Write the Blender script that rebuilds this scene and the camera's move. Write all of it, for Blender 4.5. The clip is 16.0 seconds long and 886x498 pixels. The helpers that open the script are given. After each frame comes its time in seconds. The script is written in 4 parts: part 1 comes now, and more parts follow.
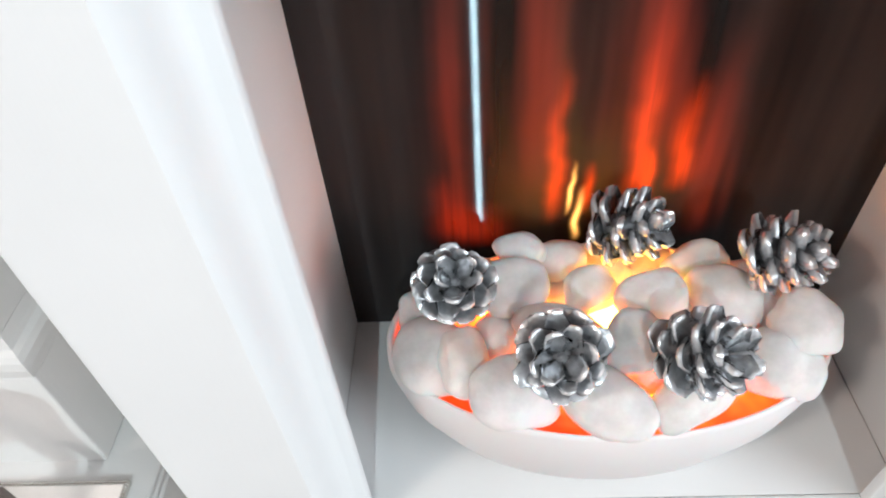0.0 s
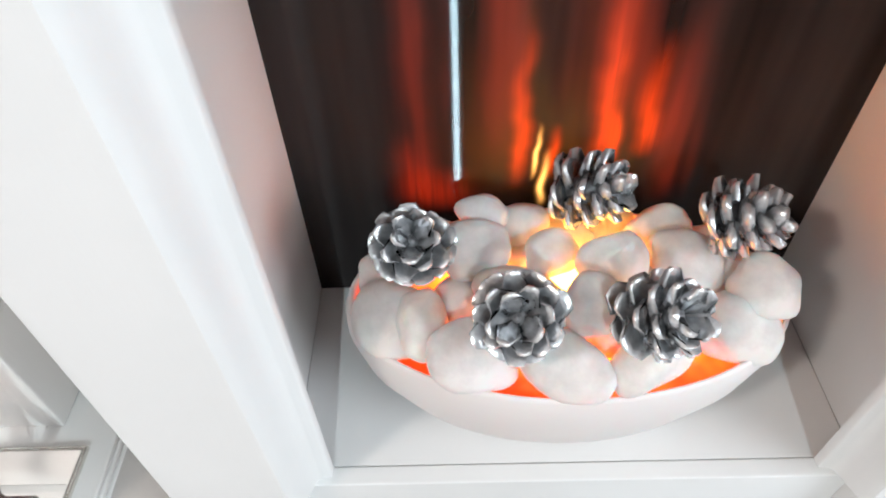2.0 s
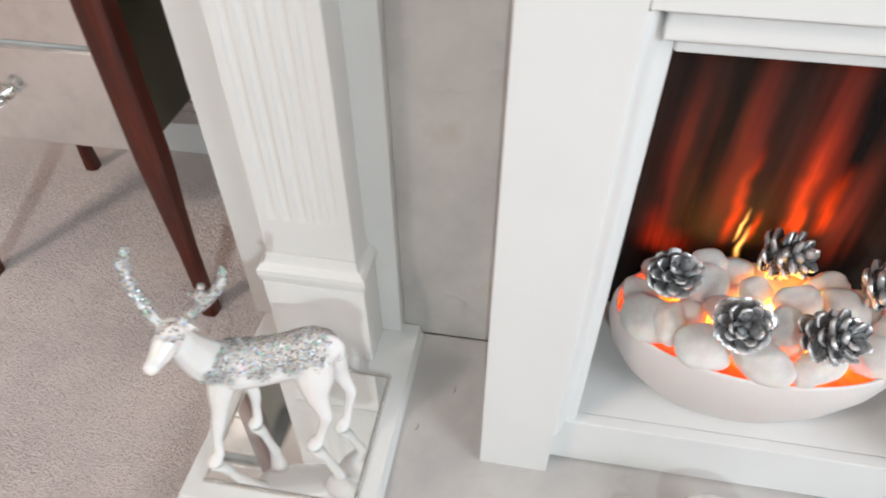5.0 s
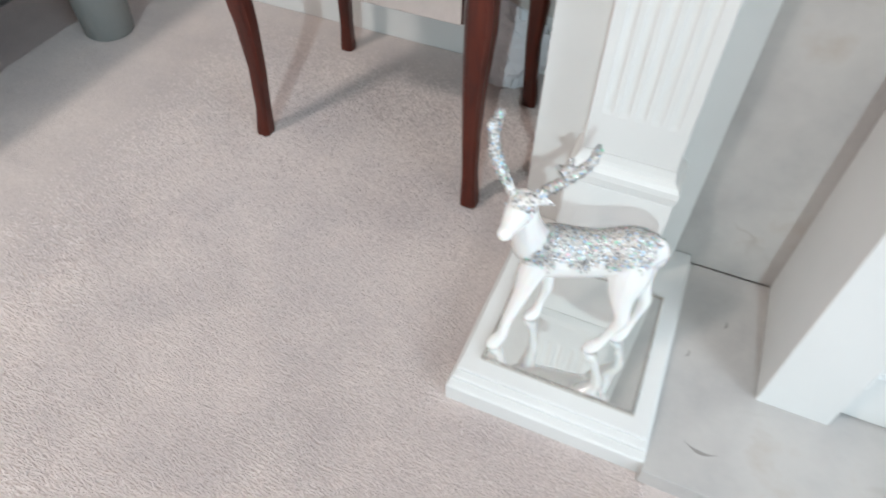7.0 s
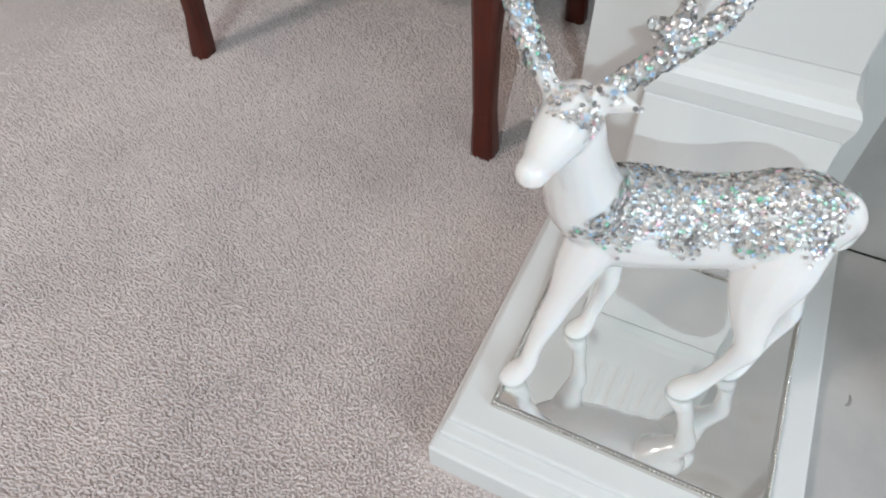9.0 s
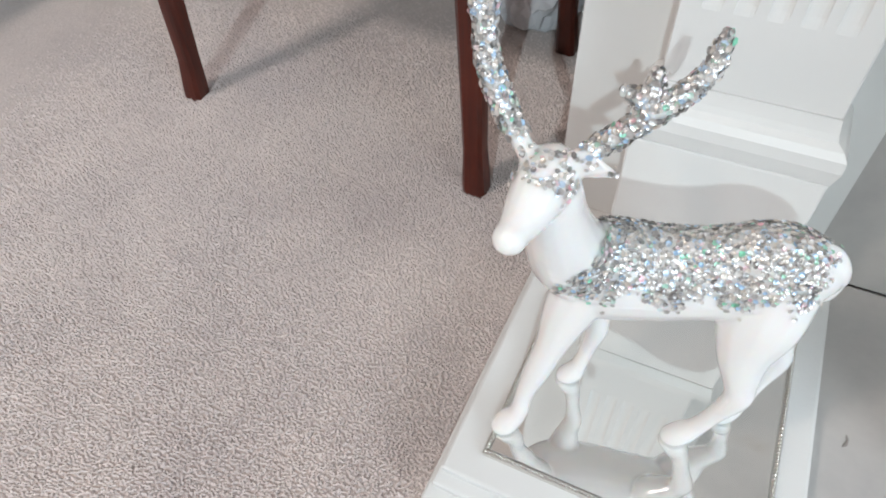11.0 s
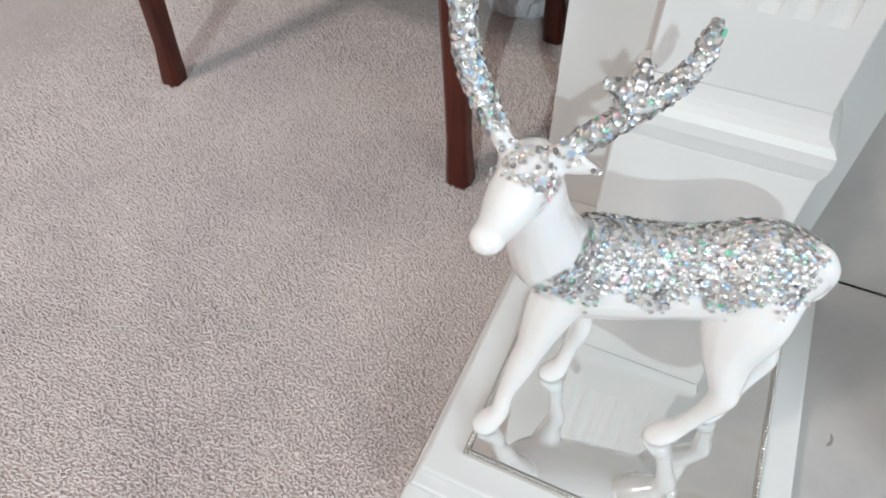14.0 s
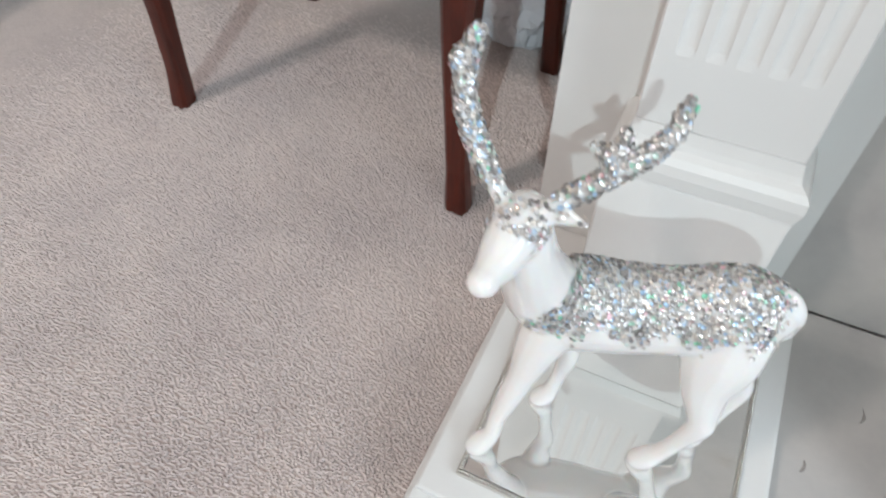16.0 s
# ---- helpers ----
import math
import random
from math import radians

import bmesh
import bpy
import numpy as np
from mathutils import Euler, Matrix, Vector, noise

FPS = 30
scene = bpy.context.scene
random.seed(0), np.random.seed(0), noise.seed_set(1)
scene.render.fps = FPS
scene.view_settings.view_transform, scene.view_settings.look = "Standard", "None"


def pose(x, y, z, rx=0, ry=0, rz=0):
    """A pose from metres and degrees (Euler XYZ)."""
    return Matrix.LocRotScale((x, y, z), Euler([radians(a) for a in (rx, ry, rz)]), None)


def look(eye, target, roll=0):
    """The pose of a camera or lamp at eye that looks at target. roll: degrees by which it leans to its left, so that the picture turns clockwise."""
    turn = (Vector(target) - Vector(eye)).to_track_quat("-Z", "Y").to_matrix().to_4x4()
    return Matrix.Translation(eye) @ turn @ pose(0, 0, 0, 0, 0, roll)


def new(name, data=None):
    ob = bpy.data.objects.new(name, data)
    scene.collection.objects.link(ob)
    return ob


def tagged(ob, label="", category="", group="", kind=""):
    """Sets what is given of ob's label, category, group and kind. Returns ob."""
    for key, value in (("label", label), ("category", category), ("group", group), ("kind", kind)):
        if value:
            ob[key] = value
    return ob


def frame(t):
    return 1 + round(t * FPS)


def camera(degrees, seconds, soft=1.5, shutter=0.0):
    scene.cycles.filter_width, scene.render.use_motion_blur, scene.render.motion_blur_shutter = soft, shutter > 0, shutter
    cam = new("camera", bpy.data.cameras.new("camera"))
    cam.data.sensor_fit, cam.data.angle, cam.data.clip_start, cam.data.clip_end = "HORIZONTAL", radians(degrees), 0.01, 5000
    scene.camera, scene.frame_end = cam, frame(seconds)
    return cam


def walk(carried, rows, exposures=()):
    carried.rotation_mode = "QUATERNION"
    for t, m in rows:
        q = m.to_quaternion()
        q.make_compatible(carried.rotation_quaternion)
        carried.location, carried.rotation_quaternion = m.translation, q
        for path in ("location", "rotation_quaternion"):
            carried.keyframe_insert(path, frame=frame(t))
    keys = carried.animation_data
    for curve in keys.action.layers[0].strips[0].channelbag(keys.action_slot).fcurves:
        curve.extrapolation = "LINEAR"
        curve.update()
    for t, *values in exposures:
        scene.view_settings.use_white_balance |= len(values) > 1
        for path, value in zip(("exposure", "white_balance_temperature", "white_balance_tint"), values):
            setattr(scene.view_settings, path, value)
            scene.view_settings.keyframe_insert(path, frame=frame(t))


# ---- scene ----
cam = camera(68.0, 16.0, soft=1.9, shutter=0.6)
PATH = [
    (0, (0.2, -0.192, 0.625), (0.112, 1.213, -0.795), -4.6),
    (0.5, (0.204, -0.19, 0.628), (0.145, 1.193, -0.816), -3.1),
    (1, (0.207, -0.187, 0.617), (0.159, 1.179, -0.844), -3.0),
    (1.5, (0.203, -0.186, 0.612), (0.151, 1.166, -0.861), -2.3),
    (2, (0.213, -0.193, 0.612), (0.185, 1.157, -0.863), -2.3),
    (2.5, (0.194, -0.201, 0.621), (0.133, 1.124, -0.876), -0.6),
    (3, (0.172, -0.24, 0.664), (0.015, 1.064, -0.844), -1.3),
    (3.5, (0.156, -0.278, 0.705), (-0.133, 1.037, -0.774), -2.8),
    (6, (-0.091, -0.526, 0.838), (-0.316, 0.898, -0.548), 1.0),
    (6.5, (-0.151, -0.56, 0.8), (-0.533, 0.752, -0.66), 1.7),
    (7, (-0.216, -0.527, 0.755), (-0.709, 0.686, -0.757), 1.6),
    (7.5, (-0.234, -0.494, 0.721), (-0.833, 0.702, -0.765), -2.7),
    (8, (-0.233, -0.365, 0.564), (-0.685, 0.801, -0.996), 2.6),
    (8.5, (-0.246, -0.324, 0.483), (-0.719, 0.766, -1.126), 1.5),
    (9, (-0.265, -0.307, 0.481), (-0.836, 0.825, -1.066), -1.0),
    (9.5, (-0.262, -0.298, 0.48), (-0.835, 0.838, -1.063), -2.4),
    (10, (-0.262, -0.293, 0.494), (-0.863, 0.866, -1.02), -2.7),
    (12.5, (-0.261, -0.274, 0.497), (-0.836, 0.886, -1.028), -2.0),
    (13, (-0.261, -0.272, 0.494), (-0.817, 0.891, -1.035), -1.3),
    (13.5, (-0.265, -0.271, 0.491), (-0.822, 0.88, -1.047), -1.1),
    (14, (-0.262, -0.27, 0.489), (-0.818, 0.877, -1.053), -1.3),
    (14.5, (-0.26, -0.273, 0.491), (-0.813, 0.87, -1.054), -1.1),
    (15, (-0.261, -0.269, 0.495), (-0.816, 0.89, -1.037), -1.1),
    (15.5, (-0.251, -0.27, 0.497), (-0.767, 0.892, -1.046), -0.6),
    (16, (-0.261, -0.276, 0.522), (-0.814, 0.895, -1.003), 0.3),
]
walk(cam, [(t, look(eye, target, roll)) for t, eye, target, roll in PATH],
     [(0, 0.05, 6850, 15), (0.5, 0.15, 6850, 15), (1.0, 0.11, 6850, 15), (1.5, 0.04, 6900, 15), (2.5, -0.02, 7050, 17), (3.7, -0.18, 7500, 20), (5.8, -0.12, 6850, 14), (7.0, 0.02, 6600, 11), (8.0, 0.03, 6500, 9), (8.5, -0.19, 6550, 10), (9.0, -0.24, 6600, 12), (9.5, -0.12, 6720, 13), (12.5, -0.11, 6730, 13), (13, -0.17, 6650, 13), (13.5, -0.12, 6680, 13), (14.5, -0.13, 6730, 13), (16, -0.17, 6730, 13)])

# ---- world and light ----
world = bpy.data.worlds.new("world")
scene.world = world
world.use_nodes = True
_bg = world.node_tree.nodes["Background"]
_sky = world.node_tree.nodes.new("ShaderNodeTexSky")
_sky.sky_type = "NISHITA"
_sky.sun_disc = False
_sky.sun_elevation, _sky.sun_rotation = radians(35), radians(280)
world.node_tree.links.new(_sky.outputs[0], _bg.inputs[0])
_bg.inputs[1].default_value = 0.10


def area_lamp(name, m, sx, sy, watts, colour):
    data = bpy.data.lights.new(name, "AREA")
    data.shape, data.size, data.size_y = "RECTANGLE", sx, sy
    data.energy, data.color = watts, colour
    ob = new(name, data)
    ob.matrix_world = m
    return ob


# added cool fill at an unseen right-wall opening, and the room's ceiling light
area_lamp("window_daylight", look((2.5, -1.6, 1.5), (0, -0.4, 0.3)), 1.6, 1.3, 66, (0.74, 0.89, 1.0))
area_lamp("ceiling_light_lamp", look((-1.55, -1.4, 2.25), (-0.9, -0.8, 0)), 0.26, 0.26, 27, (1.0, 0.93, 0.88))
# small cool-white spot added near the rear wall, standing in for a hand-held torch
TORCH_STANDIN_AT, TORCH_STANDIN_TO = (0.26, -3.05, 2.25), (-0.1, 0.1, 0.2)
_spot = bpy.data.lights.new("torch_standin_lamp", "SPOT")
_spot.energy, _spot.color = 190, (0.72, 0.93, 1.0)
_spot.spot_size, _spot.spot_blend, _spot.shadow_soft_size = radians(46), 0.5, 0.022
new("torch_standin_lamp", _spot).matrix_world = look(TORCH_STANDIN_AT, TORCH_STANDIN_TO)

CARPET, HEARTH, SHELF = -0.016, 0.012, 0.1
FIRE_W, MID = 0.612, 0.306
BACK = 0.226


# ---- materials ----
def material(name, colour=(0.8, 0.8, 0.8), rough=0.5, metal=0.0, **more):
    m = bpy.data.materials.new(name)
    m.use_nodes = True
    b = m.node_tree.nodes["Principled BSDF"]
    b.inputs["Base Color"].default_value = (*colour, 1)
    b.inputs["Roughness"].default_value = rough
    b.inputs["Metallic"].default_value = metal
    for k, v in more.items():
        b.inputs[k.replace("_", " ")].default_value = v
    return m


class Nodes:
    """Short hand for building node trees."""

    def __init__(self, m):
        self.t = m.node_tree
        self.b = self.t.nodes.get("Principled BSDF")

    def add(self, kind, **sets):
        n = self.t.nodes.new(kind)
        for k, v in sets.items():
            setattr(n, k, v)
        return n

    def join(self, a, b):
        self.t.links.new(a, b)

    def place(self, scale=(1, 1, 1), source="Object"):
        c = self.add("ShaderNodeTexCoord")
        mp = self.add("ShaderNodeMapping")
        mp.inputs["Scale"].default_value = scale
        self.join(c.outputs[source], mp.inputs[0])
        return mp.outputs[0]

    def noise(self, vec, scale, detail=3, rough=0.55, out="Fac"):
        n = self.add("ShaderNodeTexNoise")
        n.inputs["Scale"].default_value, n.inputs["Detail"].default_value = scale, detail
        n.inputs["Roughness"].default_value = rough
        self.join(vec, n.inputs["Vector"])
        return n.outputs[out]

    def ramp(self, fac, *stops):
        r = self.add("ShaderNodeValToRGB")
        while len(r.color_ramp.elements) < len(stops):
            r.color_ramp.elements.new(0.5)
        for e, (p, c) in zip(r.color_ramp.elements, stops):
            e.position, e.color = p, (*c, 1)
        self.join(fac, r.inputs[0])
        return r.outputs[0]

    def mix(self, fac, a, b, mode="MIX"):
        n = self.add("ShaderNodeMix", data_type="RGBA", blend_type=mode)
        for s, v in ((n.inputs[0], fac), (n.inputs[6], a), (n.inputs[7], b)):
            if isinstance(v, (int, float)):
                s.default_value = v
            elif isinstance(v, tuple):
                s.default_value = (*v, 1)
            else:
                self.join(v, s)
        return n.outputs[2]

    def math(self, op, a, b=0.0, c=0.0):
        n = self.add("ShaderNodeMath", operation=op)
        for s, v in zip(n.inputs, (a, b, c)):
            if isinstance(v, (int, float)):
                s.default_value = v
            else:
                self.join(v, s)
        return n.outputs[0]

    def bump(self, height, strength, distance, normal=None):
        n = self.add("ShaderNodeBump")
        n.inputs["Strength"].default_value, n.inputs["Distance"].default_value = strength, distance
        self.join(height, n.inputs["Height"])
        if normal is not None:
            self.join(normal, n.inputs["Normal"])
        return n.outputs[0]


def painted(name, colour, rough=0.48, grain=0.15):
    """Satin paint on board: faint brush relief along z, slight yellowing in patches."""
    m = material(name, colour, rough)
    n = Nodes(m)
    v = n.place()
    tint = n.ramp(n.noise(v, 6, 3), (0.3, tuple(c * 0.95 for c in colour)), (0.7, colour))
    n.join(tint, n.b.inputs["Base Color"])
    fine = n.noise(n.place((260, 260, 25)), 1.0, 2)
    n.join(n.bump(fine, grain, 0.0006), n.b.inputs["Normal"])
    r = n.math("MULTIPLY_ADD", n.noise(v, 30, 2), 0.15, rough - 0.07)
    n.join(r, n.b.inputs["Roughness"])
    return m


WHITE = painted("white_paint", (0.80, 0.80, 0.79))
WHITE_WOOD = painted("white_pilaster_paint", (0.82, 0.815, 0.80), 0.42, 0.35)
WALL = painted("wall_paint", (0.72, 0.665, 0.63), 0.7, 0.3)
CEIL = painted("ceiling_paint", (0.8, 0.8, 0.79), 0.8, 0.2)

# marble: white with grey clouds and thin brown veins
MARBLE = material("marble", (0.75, 0.74, 0.73), 0.32)
n = Nodes(MARBLE)
v = n.place()
cloud = n.ramp(n.noise(v, 5.5, 6, 0.62), (0.30, (0.38, 0.368, 0.37)), (0.46, (0.49, 0.47, 0.458)), (0.60, (0.56, 0.535, 0.515)), (0.74, (0.48, 0.42, 0.37)))
warp = n.noise(v, 3.0, 4, 0.6, "Color")
wv = n.add("ShaderNodeVectorMath", operation="MULTIPLY_ADD")
n.join(warp, wv.inputs[0])
wv.inputs[1].default_value = (0.5, 0.5, 0.5)
n.join(v, wv.inputs[2])
w = n.noise(wv.outputs[0], 4.2, 3, 0.5)
line = n.math("ABSOLUTE", n.math("SUBTRACT", w, 0.5))
vein = n.ramp(line, (0.0, (1, 1, 1)), (0.03, (0, 0, 0)))
patch = n.ramp(n.noise(v, 9, 2), (0.54, (0, 0, 0)), (0.72, (0.45, 0.45, 0.45)))
n.join(n.mix(n.math("MULTIPLY", vein, patch), cloud, (0.36, 0.31, 0.27)), n.b.inputs["Base Color"])

VEIN = material("marble_dark_vein", (0.31, 0.285, 0.27), 0.35)

# carpet: pale mauve-grey cut pile
CARPET_MAT = material("carpet", (0.42, 0.36, 0.34), 0.95)
n = Nodes(CARPET_MAT)
v = n.place()
tuft = n.noise(v, 330, 3, 0.7)
blot = n.noise(v, 7, 3, 0.6)
col = n.ramp(tuft, (0.28, (0.56, 0.485, 0.458)), (0.46, (0.68, 0.595, 0.566)), (0.68, (0.76, 0.672, 0.644)))
nap = n.ramp(n.noise(v, 5, 4, 0.6), (0.36, (0.86, 0.855, 0.86)), (0.62, (1.0, 0.99, 0.975)))
col = n.mix(1.0, n.mix(n.math("MULTIPLY", blot, 0.35), col, (0.64, 0.561, 0.556)), nap, "MULTIPLY")
n.join(col, n.b.inputs["Base Color"])
n.join(n.bump(tuft, 0.6, 0.003, n.bump(n.noise(v, 14, 2), 0.4, 0.01)), n.b.inputs["Normal"])
n.b.inputs["Sheen Weight"].default_value = 0.25
n.b.inputs["Specular IOR Level"].default_value = 0.15

PILE = material("carpet_tuft", (0.5, 0.43, 0.41), 0.95)
n = Nodes(PILE)
geo = n.add("ShaderNodeNewGeometry")
pc = n.ramp(geo.outputs["Random Per Island"], (0.0, (0.70, 0.610, 0.585)), (0.2, (0.77, 0.678, 0.652)), (1.0, (0.84, 0.748, 0.722)))
v = n.place()
nap = n.ramp(n.noise(v, 5, 4, 0.6), (0.36, (0.89, 0.885, 0.89)), (0.62, (1.04, 1.035, 1.02)))
n.join(n.mix(1.0, n.mix(n.math("MULTIPLY", n.noise(v, 6, 3, 0.6), 0.3), pc, (0.73, 0.645, 0.640)), nap, "MULTIPLY"), n.b.inputs["Base Color"])
n.b.inputs["Sheen Weight"].default_value = 0.2
n.b.inputs["Specular IOR Level"].default_value = 0.15

# polished red-brown wood
WOOD = material("mahogany", (0.16, 0.035, 0.015), 0.36)
n = Nodes(WOOD)
g = n.noise(n.place((55, 55, 4)), 1.0, 5, 0.65)
n.join(n.ramp(g, (0.3, (0.026, 0.004, 0.0022)), (0.55, (0.085, 0.0115, 0.0045)), (0.8, (0.165, 0.026, 0.009))), n.b.inputs["Base Color"])
n.join(n.bump(g, 0.15, 0.0006), n.b.inputs["Normal"])
n.b.inputs["Coat Weight"].default_value = 0.08

MIRROR = material("mirror_glass", (0.84, 0.845, 0.83), 0.035, 0.87)
n = Nodes(MIRROR)
n.join(n.math("MULTIPLY_ADD", n.noise(n.place(), 14, 3), 0.05, 0.0), n.b.inputs["Roughness"])
MIRROR_OLD = material("mirrored_drawer_glass", (0.80, 0.82, 0.81), 0.16, 1.0)
n = Nodes(MIRROR_OLD)
sp = n.noise(n.place(), 38, 4, 0.7)
n.join(n.ramp(sp, (0.35, (0.78, 0.80, 0.79)), (0.55, (0.88, 0.90, 0.89))), n.b.inputs["Base Color"])
n.join(n.math("MULTIPLY_ADD", sp, 0.22, 0.07), n.b.inputs["Roughness"])
MIRROR_GREEN = material("green_tinted_mirror", (0.26, 0.30, 0.25), 0.14, 1.0)
SILVER = material("silver_trim", (0.72, 0.70, 0.66), 0.22, 1.0)
CRYSTAL = material("crystal", (1, 1, 1), 0.02, 0.0, IOR=1.5, Transmission_Weight=1.0)
CERAMIC = material("white_ceramic", (0.83, 0.82, 0.80), 0.16, Coat_Weight=0.4)
GOLD = material("gold_lining", (0.72, 0.58, 0.34), 0.4, 0.5)
GREY_CLOTH = material("grey_fabric", (0.23, 0.235, 0.225), 0.9)
n = Nodes(GREY_CLOTH)
fz = n.noise(n.place((900, 900, 900)), 1.0, 2)
n.join(n.ramp(fz, (0.3, (0.17, 0.175, 0.168)), (0.7, (0.27, 0.275, 0.262))), n.b.inputs["Base Color"])
n.join(n.bump(fz, 0.5, 0.001), n.b.inputs["Normal"])
NEAR_BLACK = material("near_black_matt", (0.035, 0.035, 0.037), 0.95)
BAG = material("white_plastic_film", (0.78, 0.80, 0.84), 0.32, Subsurface_Weight=0.2)
BAG.node_tree.nodes["Principled BSDF"].inputs["Subsurface Radius"].default_value = (0.01, 0.01, 0.01)

# porcelain-like plastic of the reindeer
PORCELAIN = material("pearl_white_glaze", (0.93, 0.905, 0.89), 0.17, Coat_Weight=0.6, Subsurface_Weight=0.35)
PORCELAIN.node_tree.nodes["Principled BSDF"].inputs["Subsurface Scale"].default_value = 0.5
PORCELAIN.node_tree.nodes["Principled BSDF"].inputs["Subsurface Radius"].default_value = (0.008, 0.006, 0.005)
n = Nodes(PORCELAIN)
n.join(n.bump(n.noise(n.place(), 120, 2), 0.08, 0.001), n.b.inputs["Normal"])
SEQUIN = material("silver_sequins", (0.78, 0.78, 0.80), 0.33, 0.5)
n = Nodes(SEQUIN)
geo = n.add("ShaderNodeNewGeometry")
hue = n.ramp(geo.outputs["Random Per Island"], (0.0, (0.30, 0.29, 0.29)), (0.22, (0.50, 0.475, 0.46)), (0.48, (0.78, 0.755, 0.73)),
             (0.66, (0.84, 0.76, 0.68)), (0.78, (0.92, 0.92, 0.93)), (0.86, (0.45, 0.68, 0.92)), (0.91, (0.90, 0.90, 0.92)), (0.94, (0.25, 0.80, 0.55)), (0.97, (0.90, 0.55, 0.62)), (1.0, (0.95, 0.95, 0.96)))
n.join(hue, n.b.inputs["Base Color"])

# white pebbles, slightly translucent, with grey clouding
PEBBLE = material("white_pebble", (0.78, 0.76, 0.73), 0.55, Subsurface_Weight=0.75)
n = Nodes(PEBBLE)
n.b.inputs["Subsurface Radius"].default_value = (0.030, 0.014, 0.011)
n.b.inputs["Subsurface Scale"].default_value = 0.4
oi = n.add("ShaderNodeObjectInfo")
v = n.place()
big = n.ramp(n.noise(v, 28, 4, 0.6), (0.3, (0.60, 0.565, 0.55)), (0.55, (0.80, 0.765, 0.75)), (0.8, (0.84, 0.81, 0.80)))
tone = n.ramp(oi.outputs["Random"], (0, (0.90, 0.90, 0.91)), (1, (1.0, 0.985, 0.965)))
n.join(n.mix(1.0, big, tone, "MULTIPLY"), n.b.inputs["Base Color"])
n.join(n.bump(n.noise(v, 160, 3), 0.18, 0.0012), n.b.inputs["Normal"])

# pine cones sprayed silver
CONE = material("silver_sprayed_scale", (0.40, 0.40, 0.42), 0.27, 0.7)
n = Nodes(CONE)
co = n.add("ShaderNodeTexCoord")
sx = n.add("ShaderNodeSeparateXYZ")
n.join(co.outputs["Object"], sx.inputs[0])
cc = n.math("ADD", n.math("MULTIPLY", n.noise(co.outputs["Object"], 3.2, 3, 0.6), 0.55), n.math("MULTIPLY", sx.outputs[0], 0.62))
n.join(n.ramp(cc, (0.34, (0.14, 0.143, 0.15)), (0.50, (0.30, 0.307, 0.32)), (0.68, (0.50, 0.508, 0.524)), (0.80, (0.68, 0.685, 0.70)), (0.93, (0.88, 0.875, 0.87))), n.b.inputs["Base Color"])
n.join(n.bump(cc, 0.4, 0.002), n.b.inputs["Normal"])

CORE = material("silver_sprayed_core", (0.34, 0.345, 0.36), 0.4, 0.5)
n = Nodes(CORE)
n.join(n.ramp(n.noise(n.place(), 9, 3, 0.6), (0.35, (0.10, 0.10, 0.105)), (0.65, (0.30, 0.30, 0.31))), n.b.inputs["Base Color"])

BOWL = material("frosted_white_bowl", (0.78, 0.725, 0.71), 0.42, Subsurface_Weight=0.35)
BOWL.node_tree.nodes["Principled BSDF"].inputs["Subsurface Radius"].default_value = (0.01, 0.005, 0.004)
n = Nodes(BOWL)
n.join(n.bump(n.noise(n.place(), 90, 3), 0.10, 0.001), n.b.inputs["Normal"])

# lit bed under the pebbles: red towards the rim, yellow in the middle
EMBER = material("lit_ember_bed", (0.5, 0.1, 0.03), 0.4)
n = Nodes(EMBER)
c = n.add("ShaderNodeTexCoord")
sep = n.add("ShaderNodeSeparateXYZ")
n.join(c.outputs["Object"], sep.inputs[0])
rx = n.math("DIVIDE", n.math("SUBTRACT", sep.outputs[0], 0.02), 0.165)
ry = n.math("DIVIDE", n.math("SUBTRACT", sep.outputs[1], 0.015), 0.088)
rad = n.math("SQRT", n.math("ADD", n.math("MULTIPLY", rx, rx), n.math("MULTIPLY", ry, ry)))
rad = n.math("ADD", rad, n.math("MULTIPLY", n.math("SUBTRACT", n.noise(c.outputs["Object"], 30, 2), 0.5), 0.5))
n.join(n.ramp(rad, (0.0, (1.0, 0.62, 0.13)), (0.45, (1.0, 0.42, 0.045)), (0.75, (1.0, 0.11, 0.010)), (1.0, (0.95, 0.045, 0.008))), n.b.inputs["Emission Color"])
glow = n.math("MULTIPLY_ADD", n.math("SUBTRACT", 1.0, rad), 12.0, 2.3)
n.join(n.math("MAXIMUM", glow, 1.3), n.b.inputs["Emission Strength"])

# back screen: dark, shiny, finely ribbed from side to side, with the flame picture lit from behind
SCREEN = material("flame_screen", (0.03, 0.024, 0.022), 0.3)
n = Nodes(SCREEN)
c = n.add("ShaderNodeTexCoord")
sep = n.add("ShaderNodeSeparateXYZ")
n.join(c.outputs["Object"], sep.inputs[0])
X, Z = sep.outputs[0], sep.outputs[2]
streak = n.noise(n.place((34, 1, 2.4)), 1.0, 2, 0.5)
wisp = n.noise(n.place((210, 1, 9)), 1.0, 2, 0.5)
wave = n.math("MULTIPLY", n.math("SUBTRACT", n.noise(n.place((9, 1, 16)), 1.0, 2), 0.5), 0.022)
XW = n.math("ADD", X, wave)


